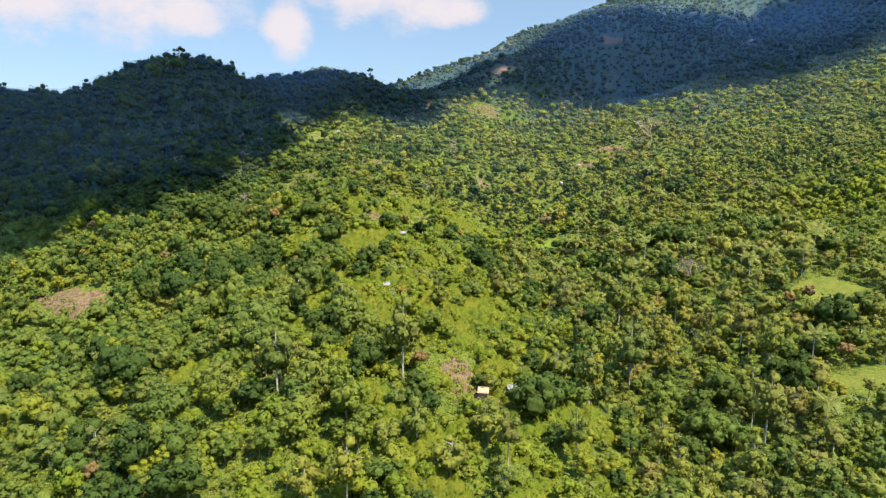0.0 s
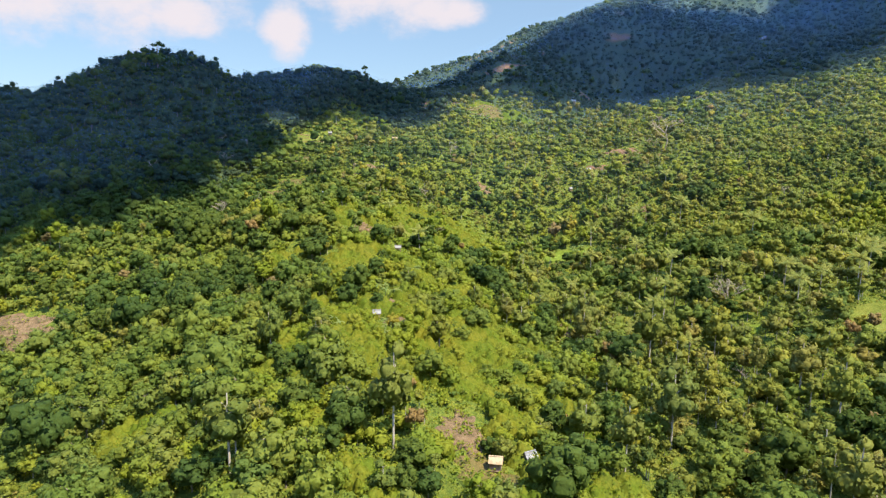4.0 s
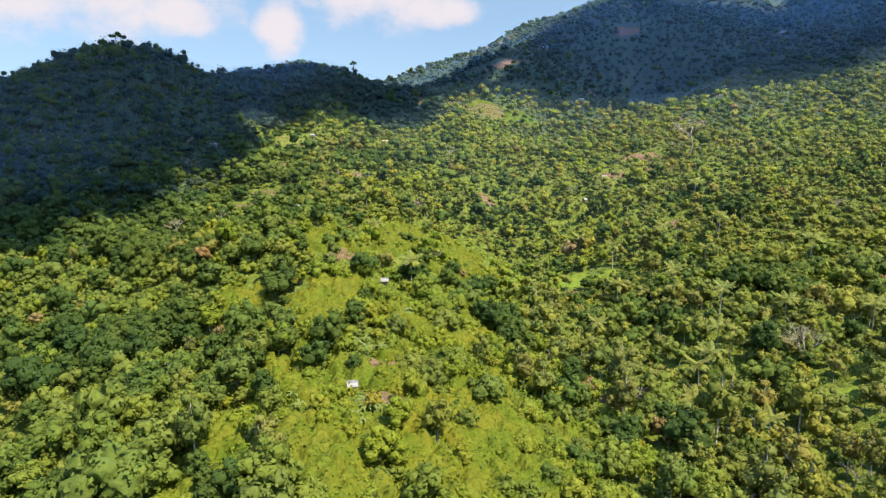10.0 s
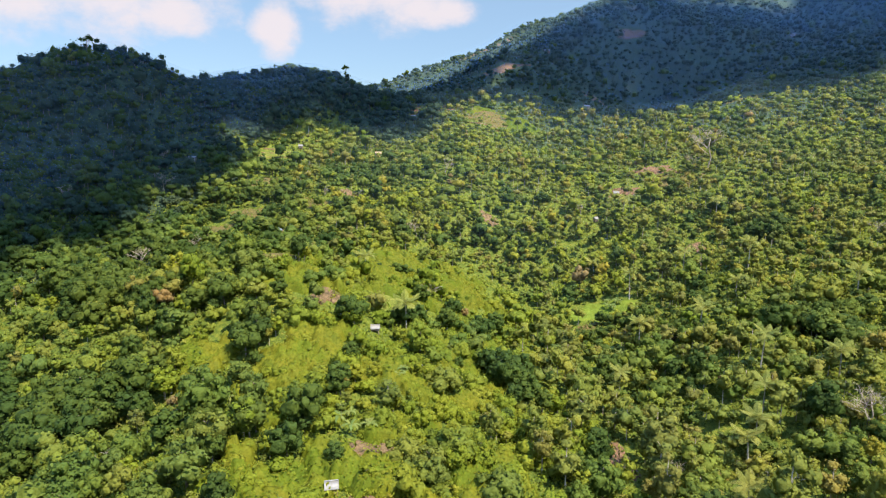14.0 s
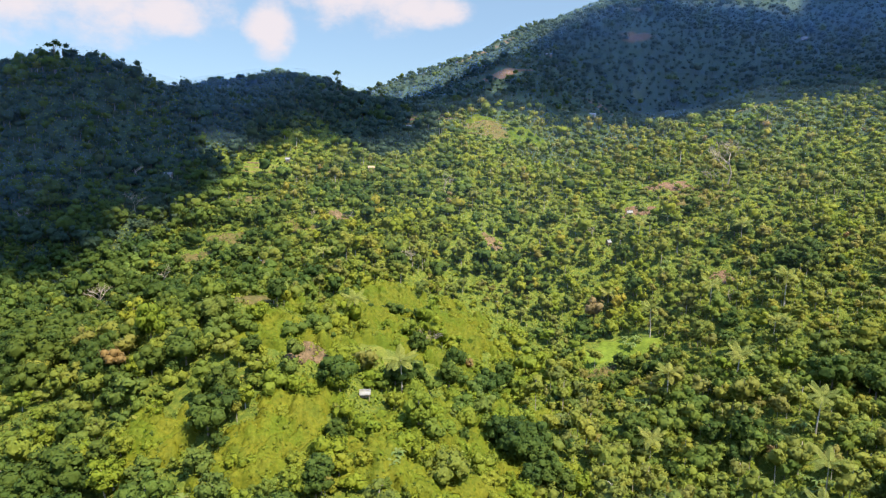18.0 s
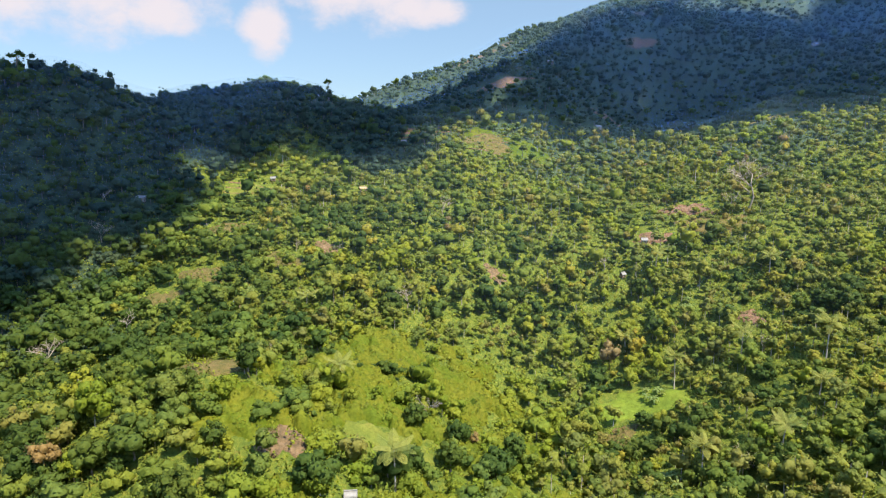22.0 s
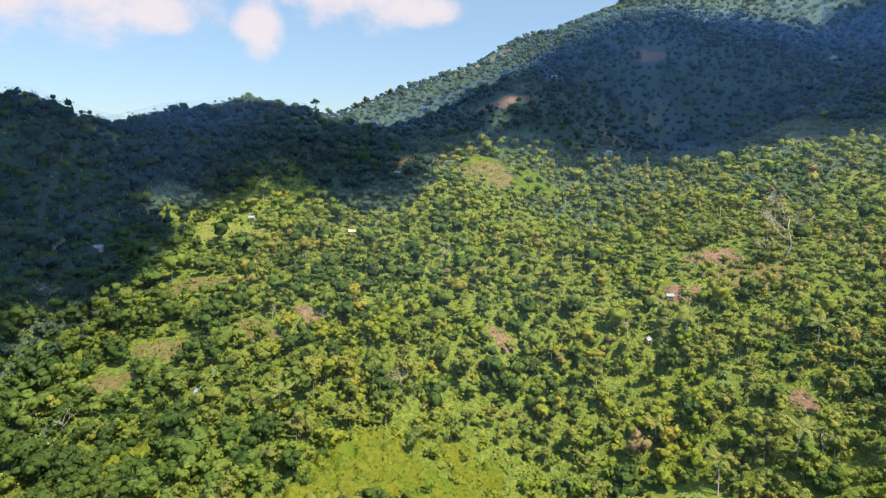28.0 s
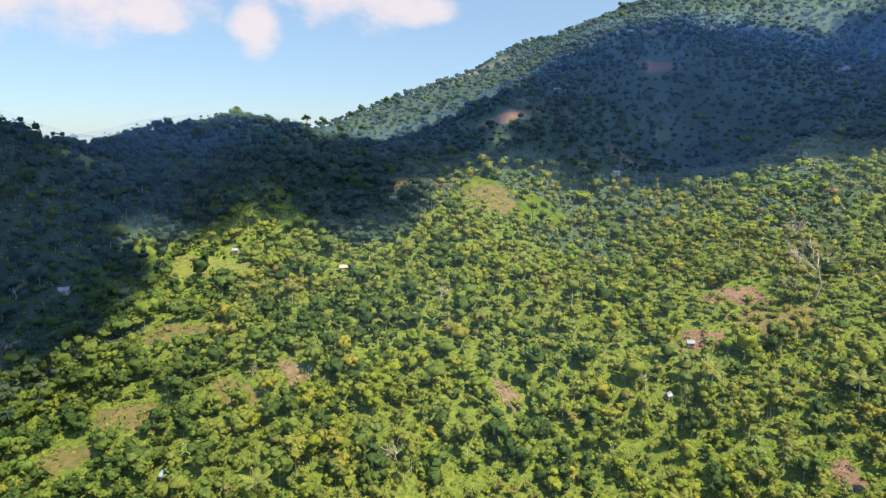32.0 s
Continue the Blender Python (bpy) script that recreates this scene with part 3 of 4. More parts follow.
def bush(rng, n=60, size=0.5, k=3, cells=1):
    R = rng.uniform(0.9, 1.6)
    lobes = dome(rng, R, 0.35, k, 0.6, (0.4, 0.55))
    return None, foliage_of(rng, lobes, n, size, cells=cells)


def bare(rng, height=9.0, levels=3, rise=0.48):
    """A leafless tree: trunk, and boughs that fork again and again into a wide head of twigs."""
    parts = []

    def grow(p, d, length, r, level):
        e = p + d * length
        mid = p + d * length * 0.5 + Vector(rng.normal(0, 0.06, 3)) * length
        parts.append(tube([p, mid, e], [r, r * 0.8, r * 0.5], (6, 4, 3, 3, 3)[level]))
        if level == levels:
            return
        for i in range((5, 4, 4, 3)[level]):
            side = Vector((rng.normal(), rng.normal(), rng.uniform(-0.1, 0.7))).normalized()
            grow(p.lerp(e, rng.uniform(0.5, 1.0)), (d * 0.55 + side * 0.75).normalized(), length * rng.uniform(0.5, 0.72), r * 0.56, level + 1)

    grow(Vector((0, 0, -0.6)), Vector((0.04, 0.02, 1)).normalized(), height * rise, 0.017 * height * (rise / 0.48) ** 0.6, 0)
    return parts[0], joined(parts[1:])


# ---- sowing: where everything grows ----
# banana groves: x, y, plants
GROVES = [(-15, 196, 7), (-13, 168, 9), (70, 224, 8), (60, 299, 7), (-6, 214, 5), (74, 238, 6), (86, 250, 5), (-52, 320, 5), (64, 188, 5), (-24, 172, 6), (92, 134, 5), (50, 262, 5), (-40, 208, 4), (102, 302, 4), (12, 118, 3), (80, 330, 4)]
# huts: x, y, width, depth, wall height, turn, roof, wall, label
WHITE_L = "small farm hut with pale metal roof among trees"
HUTS = [
        (14.7, 126.6, 1.7, 1.5, 1.1, 25, SHEET, PLANK, WHITE_L), (8.6, 124.0, 1.8, 1.6, 1.5, -10, THATCH, PLANK, "open thatched shed beside a yard"),
        (-16.6, 177.6, 1.5, 1.3, 0.9, 10, SHEET, PLANK, WHITE_L), (-15.0, 232.6, 1.6, 0.8, 0.6, 4, SHEET, PLANK, "long low shed with white metal roof"),
        (-55.0, 311.0, 1.7, 1.4, 1.1, -20, SHEET_BLUE, PLANK, "hut with faded blue-grey metal roof"), (-110.0, 379.5, 2.8, 2.0, 1.6, 12, SHEET, LIMEWASH, "white-walled hut with pale metal roof"),
        (-28.0, 402.0, 2.4, 1.9, 1.3, 15, THATCH, PLANK, "thatched wooden hut on the hillside"), (79.0, 365.0, 1.9, 1.5, 1.3, -8, SHEET, LIMEWASH, "pale hut on a red earth clearing"),
        (66.0, 348.0, 1.4, 1.2, 0.9, 30, SHEET, PLANK, WHITE_L), (-69.0, 418.0, 1.8, 1.4, 1.0, 5, SHEET, LIMEWASH, "pale hut beside a terraced field"),
        (-12.0, 450.0, 2.4, 2.0, 1.5, -15, SHEET, PLANK, WHITE_L), (96.0, 494.0, 3.2, 2.4, 1.8, 10, SHEET, LIMEWASH, "white hut in the shaded valley"),
        (87.0, 590.0, 3.6, 2.6, 1.9, 0, SHEET, PLANK, WHITE_L), (298.0, 626.0, 5.0, 3.0, 2.0, 20, SHEET, LIMEWASH, "white hut high on the mountain side")]


def kept_open(x, y):
    """Yards of the huts, banana groves and the foot of each clearing, where no tree stands."""
    out = in_clearing(x, y + 2.0, -0.5)
    for hx, hy, w, *_ in HUTS:
        out |= (np.abs(x - hx) < w + 0.8) & (y > hy - 5.5) & (y < hy + 2.5)
    for bx, by, n in GROVES:
        out |= (x - bx) ** 2 + (y - by + 1.5) ** 2 < 3.6 ** 2
    return out


rs = np.random.default_rng(11)


def jitter_grid(x0, x1, y0, y1, step, rng):
    X, Y = np.meshgrid(np.arange(x0, x1, step), np.arange(y0, y1, step))
    X, Y = X.ravel() + rng.uniform(-0.48, 0.48, X.size) * step, Y.ravel() + rng.uniform(-0.48, 0.48, Y.size) * step
    return X, Y


def fan(x, y, margin=18):
    """The wedge of hillside that comes into view."""
    return np.abs(x) < 0.74 * y + margin


def on_spur(x, y):
    """How far a place belongs to the open, scrubby back of the spur: 1 on it, 0 off it."""
    mid = np.interp(y, [90, 140, 200, 260, 330], [2, -4, 2, -8, 8])
    half = np.interp(y, [90, 150, 200, 260, 330], [30, 34, 30, 28, 16])
    return np.clip(1.6 - np.abs(x - mid) / half, 0, 1) * np.clip((340 - y) / 60, 0, 1)


def carpeted(x, y):
    """Where ferns, creepers and low scrub cover the open spur: 1 or 0."""
    x, y = np.asarray(x, float), np.asarray(y, float)
    f = on_spur(x, y) + 0.55 * patchy(x, y, 6.5, 3.3) + 0.4 * patchy(x + 17, y, 3.1, 1.2)
    return ((f > 1.0) | within(FERN_BEDS, x, y, 0.0)) & ~in_clearing(x, y, 0.4)


taken = []          # places of the trees that are set singly


def free(x, y, gap):
    return all((x - a) ** 2 + (y - b) ** 2 > gap * gap for a, b in taken)


def placed(x, y, s=1.0, turn=None, lean=0.0, sink=0.1):
    t = rs.uniform(0, 360) if turn is None else turn
    sz = s if isinstance(s, tuple) else (s, s, s)
    return pose(x, y, gz(x, y) - sink, lean * math.cos(t), lean * math.sin(t), t) @ Matrix.Diagonal((*sz, 1))


def tree_models(name, make, leaf, wood, label, category, group, count=4, seed=0):
    """A few differently grown trees of one kind, each a stem and a crown; they are set out by copying."""
    out = []
    for i in range(count):
        rng = np.random.default_rng(seed * 31 + i)
        stem, crown = make(rng)
        root = empty(name, label=label, category=category, group=group)
        if stem is not None:
            part("trunk", mesh_of("trunk", *stem, [wood], smooth=True), root)
        part("crown", mesh_of("crown", crown[0], crown[1], [leaf], normals=crown[2]), root)
        out.append([root, False])
    return out


def set_tree(models, m):
    pick = models[rs.integers(len(models))]
    if not pick[1]:
        pick[0].matrix_basis = m
        pick[1] = True
        return pick[0]
    return copy_thing(pick[0], m)


G_TREES = "trees on the hillside"
broad = tree_models("broadleaf_tree", broadleaf, GREEN, BARK, "leafy green tree with a rounded crown on the slope", "tree", G_TREES, 5, 1)
olive = tree_models("slender_tree", slender, OLIVE, PALE, "slender tree with pale trunk and olive-green crown", "tree", "plantation trees", 5, 2)
dark = tree_models("dense_tree", lambda r: broadleaf(r, 330, 0.34, 9), DARK, BARK, "dense dark-green tree with a full crown", "tree", "dark trees", 3, 3)
lime = tree_models("lime_tree", lambda r: broadleaf(r, 340, 0.35), LIME, PALE, "bright yellow-green tree with layered foliage", "tree", "bright trees", 4, 4)
yellow = tree_models("yellow_tree", lambda r: broadleaf(r, 330, 0.34), YELLOW, BARK, "small tree with yellow leaves", "tree", "yellowing trees", 2, 5)
dry = tree_models("withered_tree", lambda r: slender(r, 190, 0.32), DRY, BARK, "small tree with withered orange-brown leaves", "tree", "withered trees", 2, 6)
shrubs = tree_models("shrub", lambda r: bush(r, 210, 0.24, 5, 2), LIME, None, "low bright green leafy shrub on the spur", "shrub", "shrubs", 5, 7)

# landmarks: model set, x, y, size
for models, x, y, s in [
        (lime, -3, 199, 1.05), (dark, -5, 258, 1.25), (dark, 2, 250, 1.0), (broad, -48, 246, 1.5), (broad, -52, 241, 1.2), (yellow, -12, 170, 0.8), (lime, -19, 134, 1.25), (dark, 68, 337, 1.3),
        (dry, 7, 259, 0.9), (dry, -99, 217, 1.0), (dry, -5, 127, 1.0), (lime, 29, 331, 1.1), (lime, -21, 322, 1.3), (broad, -22, 316, 1.2), (dark, 46, 362, 1.35), (dark, -68, 196, 1.15), (dark, -64, 200, 1.25),
        (dark, -72, 192, 1.1), (dark, 114, 312, 1.3), (dark, 119, 309, 1.3), (broad, 108, 314, 1.5), (dark, 53, 287, 0.75), (dark, 66, 283, 0.85), (yellow, 40, 156, 1.3), (yellow, -8, 173, 0.7),
        (broad, -60, 247, 1.4), (dark, 100, 391, 1.2), (dark, 8, 128, 0.5), (broad, 10, 126, 0.7), (yellow, -95, 207, 0.8), (dark, 120, 318, 1.2), (broad, 96, 244, 1.4), (broad, 108, 262, 1.5)]:
    set_tree(models, placed(x, y, s))
    taken.append((x, y))

# the singly set trees, on the stretch of slope that the flight passes nearest
X, Y = jitter_grid(-150, 150, 88, 262, 3.7, rs)
ok = fan(X, Y, 6) & ~in_clearing(X, Y, 1.2) & ~kept_open(X, Y) & ~(within(FERN_BEDS, X, Y, -0.5) & (rs.uniform(size=len(X)) < 0.4))
X, Y = X[ok], Y[ok]
kind_u = patchy(X, Y, 5.0, 0.7) + 0.9 * patchy(X, Y + 30, 10, 2.9) + rs.normal(0, 0.45, len(X))
order = np.empty(len(X))
order[np.argsort(kind_u)] = (np.arange(len(X)) + 0.5) / len(X)
counts = {}


def quota(kind, limit):
    counts[kind] = counts.get(kind, 0) + 1
    return counts[kind] <= limit


rest = []           # (x, y, kind, size) left to the woods
near_xy = []
for x, y, draw in zip(X, Y, order):
    if not free(x, y, 2.2):
        continue
    sp = float(on_spur(x, y))
    u = rs.uniform()
    if rs.uniform() < 0.35 * float(carpeted(x, y)):
        continue
    east = x > 20 and sp < 0.5
    if u < sp * 0.5:
        kind, s = "shrub", rs.uniform(0.8, 1.5)
    elif east:
        v = draw
        kind = "olive" if v < 0.58 else "broad" if v < 0.86 else "dark" if v < 0.93 else "yellow" if v < 0.985 else "dry"
        s = float(np.clip(rs.lognormal(0.02, 0.25), 0.6, 1.6))
    else:
        v = draw if sp < 0.4 else 0.5 + draw / 2
        kind = "broad" if v < 0.66 else "lime" if v < (0.80 if x < -35 else 0.84) else "dark" if v < 0.92 else "olive" if v < 0.992 else "dry"
        s = float(np.clip(rs.lognormal(-0.15, 0.3), 0.5, 1.6))
    if within(DARK_GROVES, x, y) and draw < 0.75:
        kind, s = "dark", rs.uniform(0.9, 1.4)
    elif within(FERN_BEDS, x, y):
        kind = "lime" if draw < 0.3 else "broad" if draw < 0.5 else "shrub"
    near_xy.append((x, y, kind, s))
MODELS = {"shrub": shrubs, "olive": olive, "broad": broad, "dark": dark, "lime": lime, "yellow": yellow, "dry": dry}
near_xy.sort(key=lambda q: (q[0] + 2) ** 2 + (q[1] - 150) ** 2)
for x, y, kind, s in near_xy:
    if quota(kind, 290):
        set_tree(MODELS[kind], placed(x, y, (s, s, s * rs.uniform(0.85, 1.2))))
    else:
        rest.append((x, y, kind, s))


# ---- woods and undergrowth past counting ----
def stand(name, models, XYS, leaf, wood, label, category, seed, sink=0.15):
    """Many plants in one mesh. models: (stem, crown) arrays; XYS: rows of x, y, size."""
    rng = np.random.default_rng(seed)
    XYS = np.asarray(XYS, float)
    Z = ground_height(XYS[:, 0], XYS[:, 1]) - sink
    which = rng.integers(len(models), size=len(XYS))
    Vs, Fs, Ns, Ms, Ts, o = [], [], [], [], [], 0
    for i, (stem, crown) in enumerate(models):
        rows = np.flatnonzero(which == i)
        if not len(rows):
            continue
        V, F = crown[:2] if stem is None else joined([crown[:2], stem])
        N = np.zeros_like(V)
        N[:len(crown[0])] = crown[2]
        N[len(crown[0]):, :2] = V[len(crown[0]):, :2] * 5 + 1e-3
        mi = np.zeros(len(F), np.int32)
        mi[len(crown[1]):] = 1
        a = rng.uniform(0, 2 * PI, len(rows))
        s = XYS[rows, 2]
        sz = s * rng.uniform(0.8, 1.25, len(rows))
        c, n = np.cos(a) * s, np.sin(a) * s
        W = np.empty((len(rows), len(V), 3), np.float32)
        W[:, :, 0] = V[None, :, 0] * c[:, None] - V[None, :, 1] * n[:, None] + XYS[rows, 0][:, None]
        W[:, :, 1] = V[None, :, 0] * n[:, None] + V[None, :, 1] * c[:, None] + XYS[rows, 1][:, None]
        W[:, :, 2] = V[None, :, 2] * sz[:, None] + Z[rows][:, None]
        Vs.append(W.reshape(-1, 3))
        U = np.empty_like(W)
        c, n = np.cos(a), np.sin(a)
        U[:, :, 0] = N[None, :, 0] * c[:, None] - N[None, :, 1] * n[:, None]
        U[:, :, 1] = N[None, :, 0] * n[:, None] + N[None, :, 1] * c[:, None]
        U[:, :, 2] = N[None, :, 2]
        Ns.append(U.reshape(-1, 3))
        Fs.append((F[None] + (o + np.arange(len(rows)) * len(V))[:, None, None]).reshape(-1, 4))
        Ms.append(np.tile(mi, len(rows)))
        Ts.append(np.repeat(rng.uniform(0, 1, len(rows)), len(F)))
        o += len(rows) * len(V)
    me = mesh_of(name, np.concatenate(Vs), np.concatenate(Fs), [leaf, wood or leaf], np.concatenate(Ms), np.concatenate(Ts), normals=np.concatenate(Ns))
    return tagged(new(name, me), label, category, kind="stuff")


def models_for(make, n, seed):
    return [make(np.random.default_rng(seed + i)) for i in range(n)]


LEAVES = {"broad": (GREEN, BARK), "olive": (OLIVE, PALE), "dark": (DARK, BARK), "lime": (LIME, PALE), "hill": (HAZE_LEAF, BARK), "yellow": (YELLOW, BARK), "dry": (DRY, BARK), "shrub": (LIME, None)}
# the hill woods carry haze and shade in their leaf colour
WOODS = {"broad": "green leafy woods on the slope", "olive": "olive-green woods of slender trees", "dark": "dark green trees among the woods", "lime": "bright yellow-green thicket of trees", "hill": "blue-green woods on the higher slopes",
         "yellow": "yellow-leaved trees among the woods", "dry": "withered brown trees among the woods", "shrub": "bright green scrub on the open spur"}


def drifts(x, y, rng):
    """Chance numbers from 0 to 1 that come in drifts a few trees wide, evenly spread."""
    f = patchy(x, y, 5.5, 1.7) + 0.9 * patchy(x + 40, y, 11, 4.1) + rng.normal(0, 0.42, len(x))
    out = np.empty(len(x))
    out[np.argsort(f)] = (np.arange(len(x)) + 0.5) / len(x)
    return out


def zone(x0, x1, y0, y1, step, size, counts_, seed, lobes):
    """Woods over a stretch of the plan, kind by kind."""
    rng = np.random.default_rng(seed)
    X, Y = jitter_grid(x0, x1, y0, y1, step, rng)
    ok = fan(X, Y) & ~in_clearing(X, Y, 0.8) & ~kept_open(X, Y) & ~(within(FERN_BEDS, X, Y, -0.5) & (rng.uniform(size=len(X)) < 0.8))
    X, Y = X[ok], Y[ok]
    ok = ~((X < -150) & (Y > 640)) & ~((X < -165) & (Y > 505))
    X, Y = X[ok], Y[ok]
    u, big = drifts(X, Y, rng), np.clip(rng.lognormal(-0.06, 0.34, len(X)), 0.5, 1.9) * size
    sp = on_spur(X, Y)
    # beyond the shade's edge or far off: leaves take the painted haze tint
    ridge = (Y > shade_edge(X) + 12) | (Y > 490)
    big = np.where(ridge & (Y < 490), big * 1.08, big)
    p = patchy(X, Y, 27, seed % 5)
    p2 = patchy(X, Y, 14, 2 + seed % 3)
    kinds = np.where(u < 0.36, "broad", np.where(u < 0.70, "olive", np.where(u < 0.79, "lime", np.where(u < 0.86, "broad", np.where(u < 0.978, "dark", np.where(u < 0.996, "yellow", "dry"))))))
    kinds = np.where((p > 0.45) & (u < 0.75) & ~ridge, "olive", kinds)
    kinds = np.where((p2 > 0.6) & (u < 0.4) & (Y < 480), "dark", kinds)
    kinds = np.where((p < -0.5) & (u > 0.35) & (u < 0.9) & ~ridge, "lime", kinds)
    kinds = np.where((X < -40) & (Y < 350) & np.isin(kinds, ["olive", "lime", "yellow"]) & (u < 0.8), "broad", kinds)
    kinds = np.where((X < -52) & (Y < 350) & (u < 0.62), "dark", kinds)
    kinds = np.where((X < -60) & (Y >= 345) & (Y < 415) & np.isin(kinds, ["olive", "lime", "yellow"]), np.where(u < 0.55, "dark", "broad"), kinds)
    kinds = np.where((u < sp * 0.75), "shrub", kinds)
    kinds = np.where(ridge & np.isin(kinds, ["yellow", "dry", "lime"]), "broad", kinds)
    kinds = np.where((X > 10) & (kinds == "broad") & (u < 0.22), "olive", kinds)
    # shaded and far trees swap to leaves with haze put into the colour
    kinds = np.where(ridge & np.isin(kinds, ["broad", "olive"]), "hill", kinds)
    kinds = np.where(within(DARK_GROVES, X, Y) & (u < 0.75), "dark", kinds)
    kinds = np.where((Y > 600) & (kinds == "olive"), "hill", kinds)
    makes = {"hill": broadleaf, "broad": broadleaf, "olive": slender, "dark": broadleaf, "lime": broadleaf, "yellow": broadleaf, "dry": slender, "shrub": bush}
    for k in sorted(set(kinds)):
        rows = np.flatnonzero(kinds == k)
        n, sz = counts_
        if k == "shrub":
            n = max(16, n // 2)
        lobes_k = min(lobes, 3) if k == "shrub" else lobes
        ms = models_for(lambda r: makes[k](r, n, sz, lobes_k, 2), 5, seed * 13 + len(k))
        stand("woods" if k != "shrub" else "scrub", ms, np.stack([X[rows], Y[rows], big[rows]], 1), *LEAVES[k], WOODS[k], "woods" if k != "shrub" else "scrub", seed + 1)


# what the quota left over near by
for k in sorted({q[2] for q in rest}):
    rows = [(x, y, s) for x, y, kk, s in rest if kk == k]
    mk = {"broad": lambda r: broadleaf(r, 140, 0.42, 4, 2), "olive": lambda r: slender(r, 115, 0.40, 3, 2), "dark": lambda r: broadleaf(r, 140, 0.42, 4, 2), "lime": lambda r: broadleaf(r, 140, 0.42, 4, 2), "shrub": bush, "yellow": broadleaf, "dry": slender}[k]
    stand("woods" if k != "shrub" else "scrub", models_for(mk, 4, 50), rows, *LEAVES[k], WOODS[k], "woods" if k != "shrub" else "scrub", 51)

zone(-260, 260, 262, 345, 3.3, 0.86, (92, 0.42), 21, 3)
zone(-330, 330, 345, 480, 3.45, 0.98, (44, 0.52), 22, 1)
zone(-520, 480, 480, 700, 4.5, 1.02, (18, 0.6), 23, 1)
zone(-300, 800, 700, 1010, 6.2, 1.2, (12, 0.8), 24, 1)

# sides of the near slope, outside the singly set stretch
X, Y = jitter_grid(-230, 230, 150, 262, 5.4, rs)
ok = (np.abs(X) > 148) & fan(X, Y)
stand("woods", models_for(lambda r: broadleaf(r, 90, 0.5, 6, 1), 4, 61), np.stack([X[ok], Y[ok], rs.uniform(0.7, 1.2, ok.sum())], 1), GREEN, BARK, WOODS["broad"], "woods", 62)

# undergrowth between the trunks
for (y0, y1, step, n, sz), seed in zip(((85, 200, 2.1, 30, 0.42), (200, 340, 2.4, 16, 0.55), (340, 480, 3.1, 10, 0.8)), (71, 72, 73)):
    rng = np.random.default_rng(seed)
    X, Y = jitter_grid(-300, 300, y0, y1, step, rng)
    ok = fan(X, Y, 8) & ~carpeted(X, Y)
    X, Y = X[ok], Y[ok]
    weedy = ~in_clearing(X, Y, 0.3) | ((rng.uniform(size=len(X)) < 0.8) & ~in_clearing(X, Y, 0.3, True))
    X, Y = X[weedy], Y[weedy]
    u = rng.uniform(size=len(X)) + 0.9 * on_spur(X, Y) - 0.15
    for k, sel in (("lime", u > 0.62), ("olive", (u <= 0.62) & (u > 0.3)), ("broad", u <= 0.3)):
        rows = np.stack([X[sel], Y[sel], rng.uniform(0.55, 1.35, sel.sum())], 1)
        stand("undergrowth", models_for(lambda r: bush(r, n, sz, 2, 0), 5, seed), rows, LEAVES[k][0], None, "low leafy undergrowth on the slope", "undergrowth", seed, 0.3)


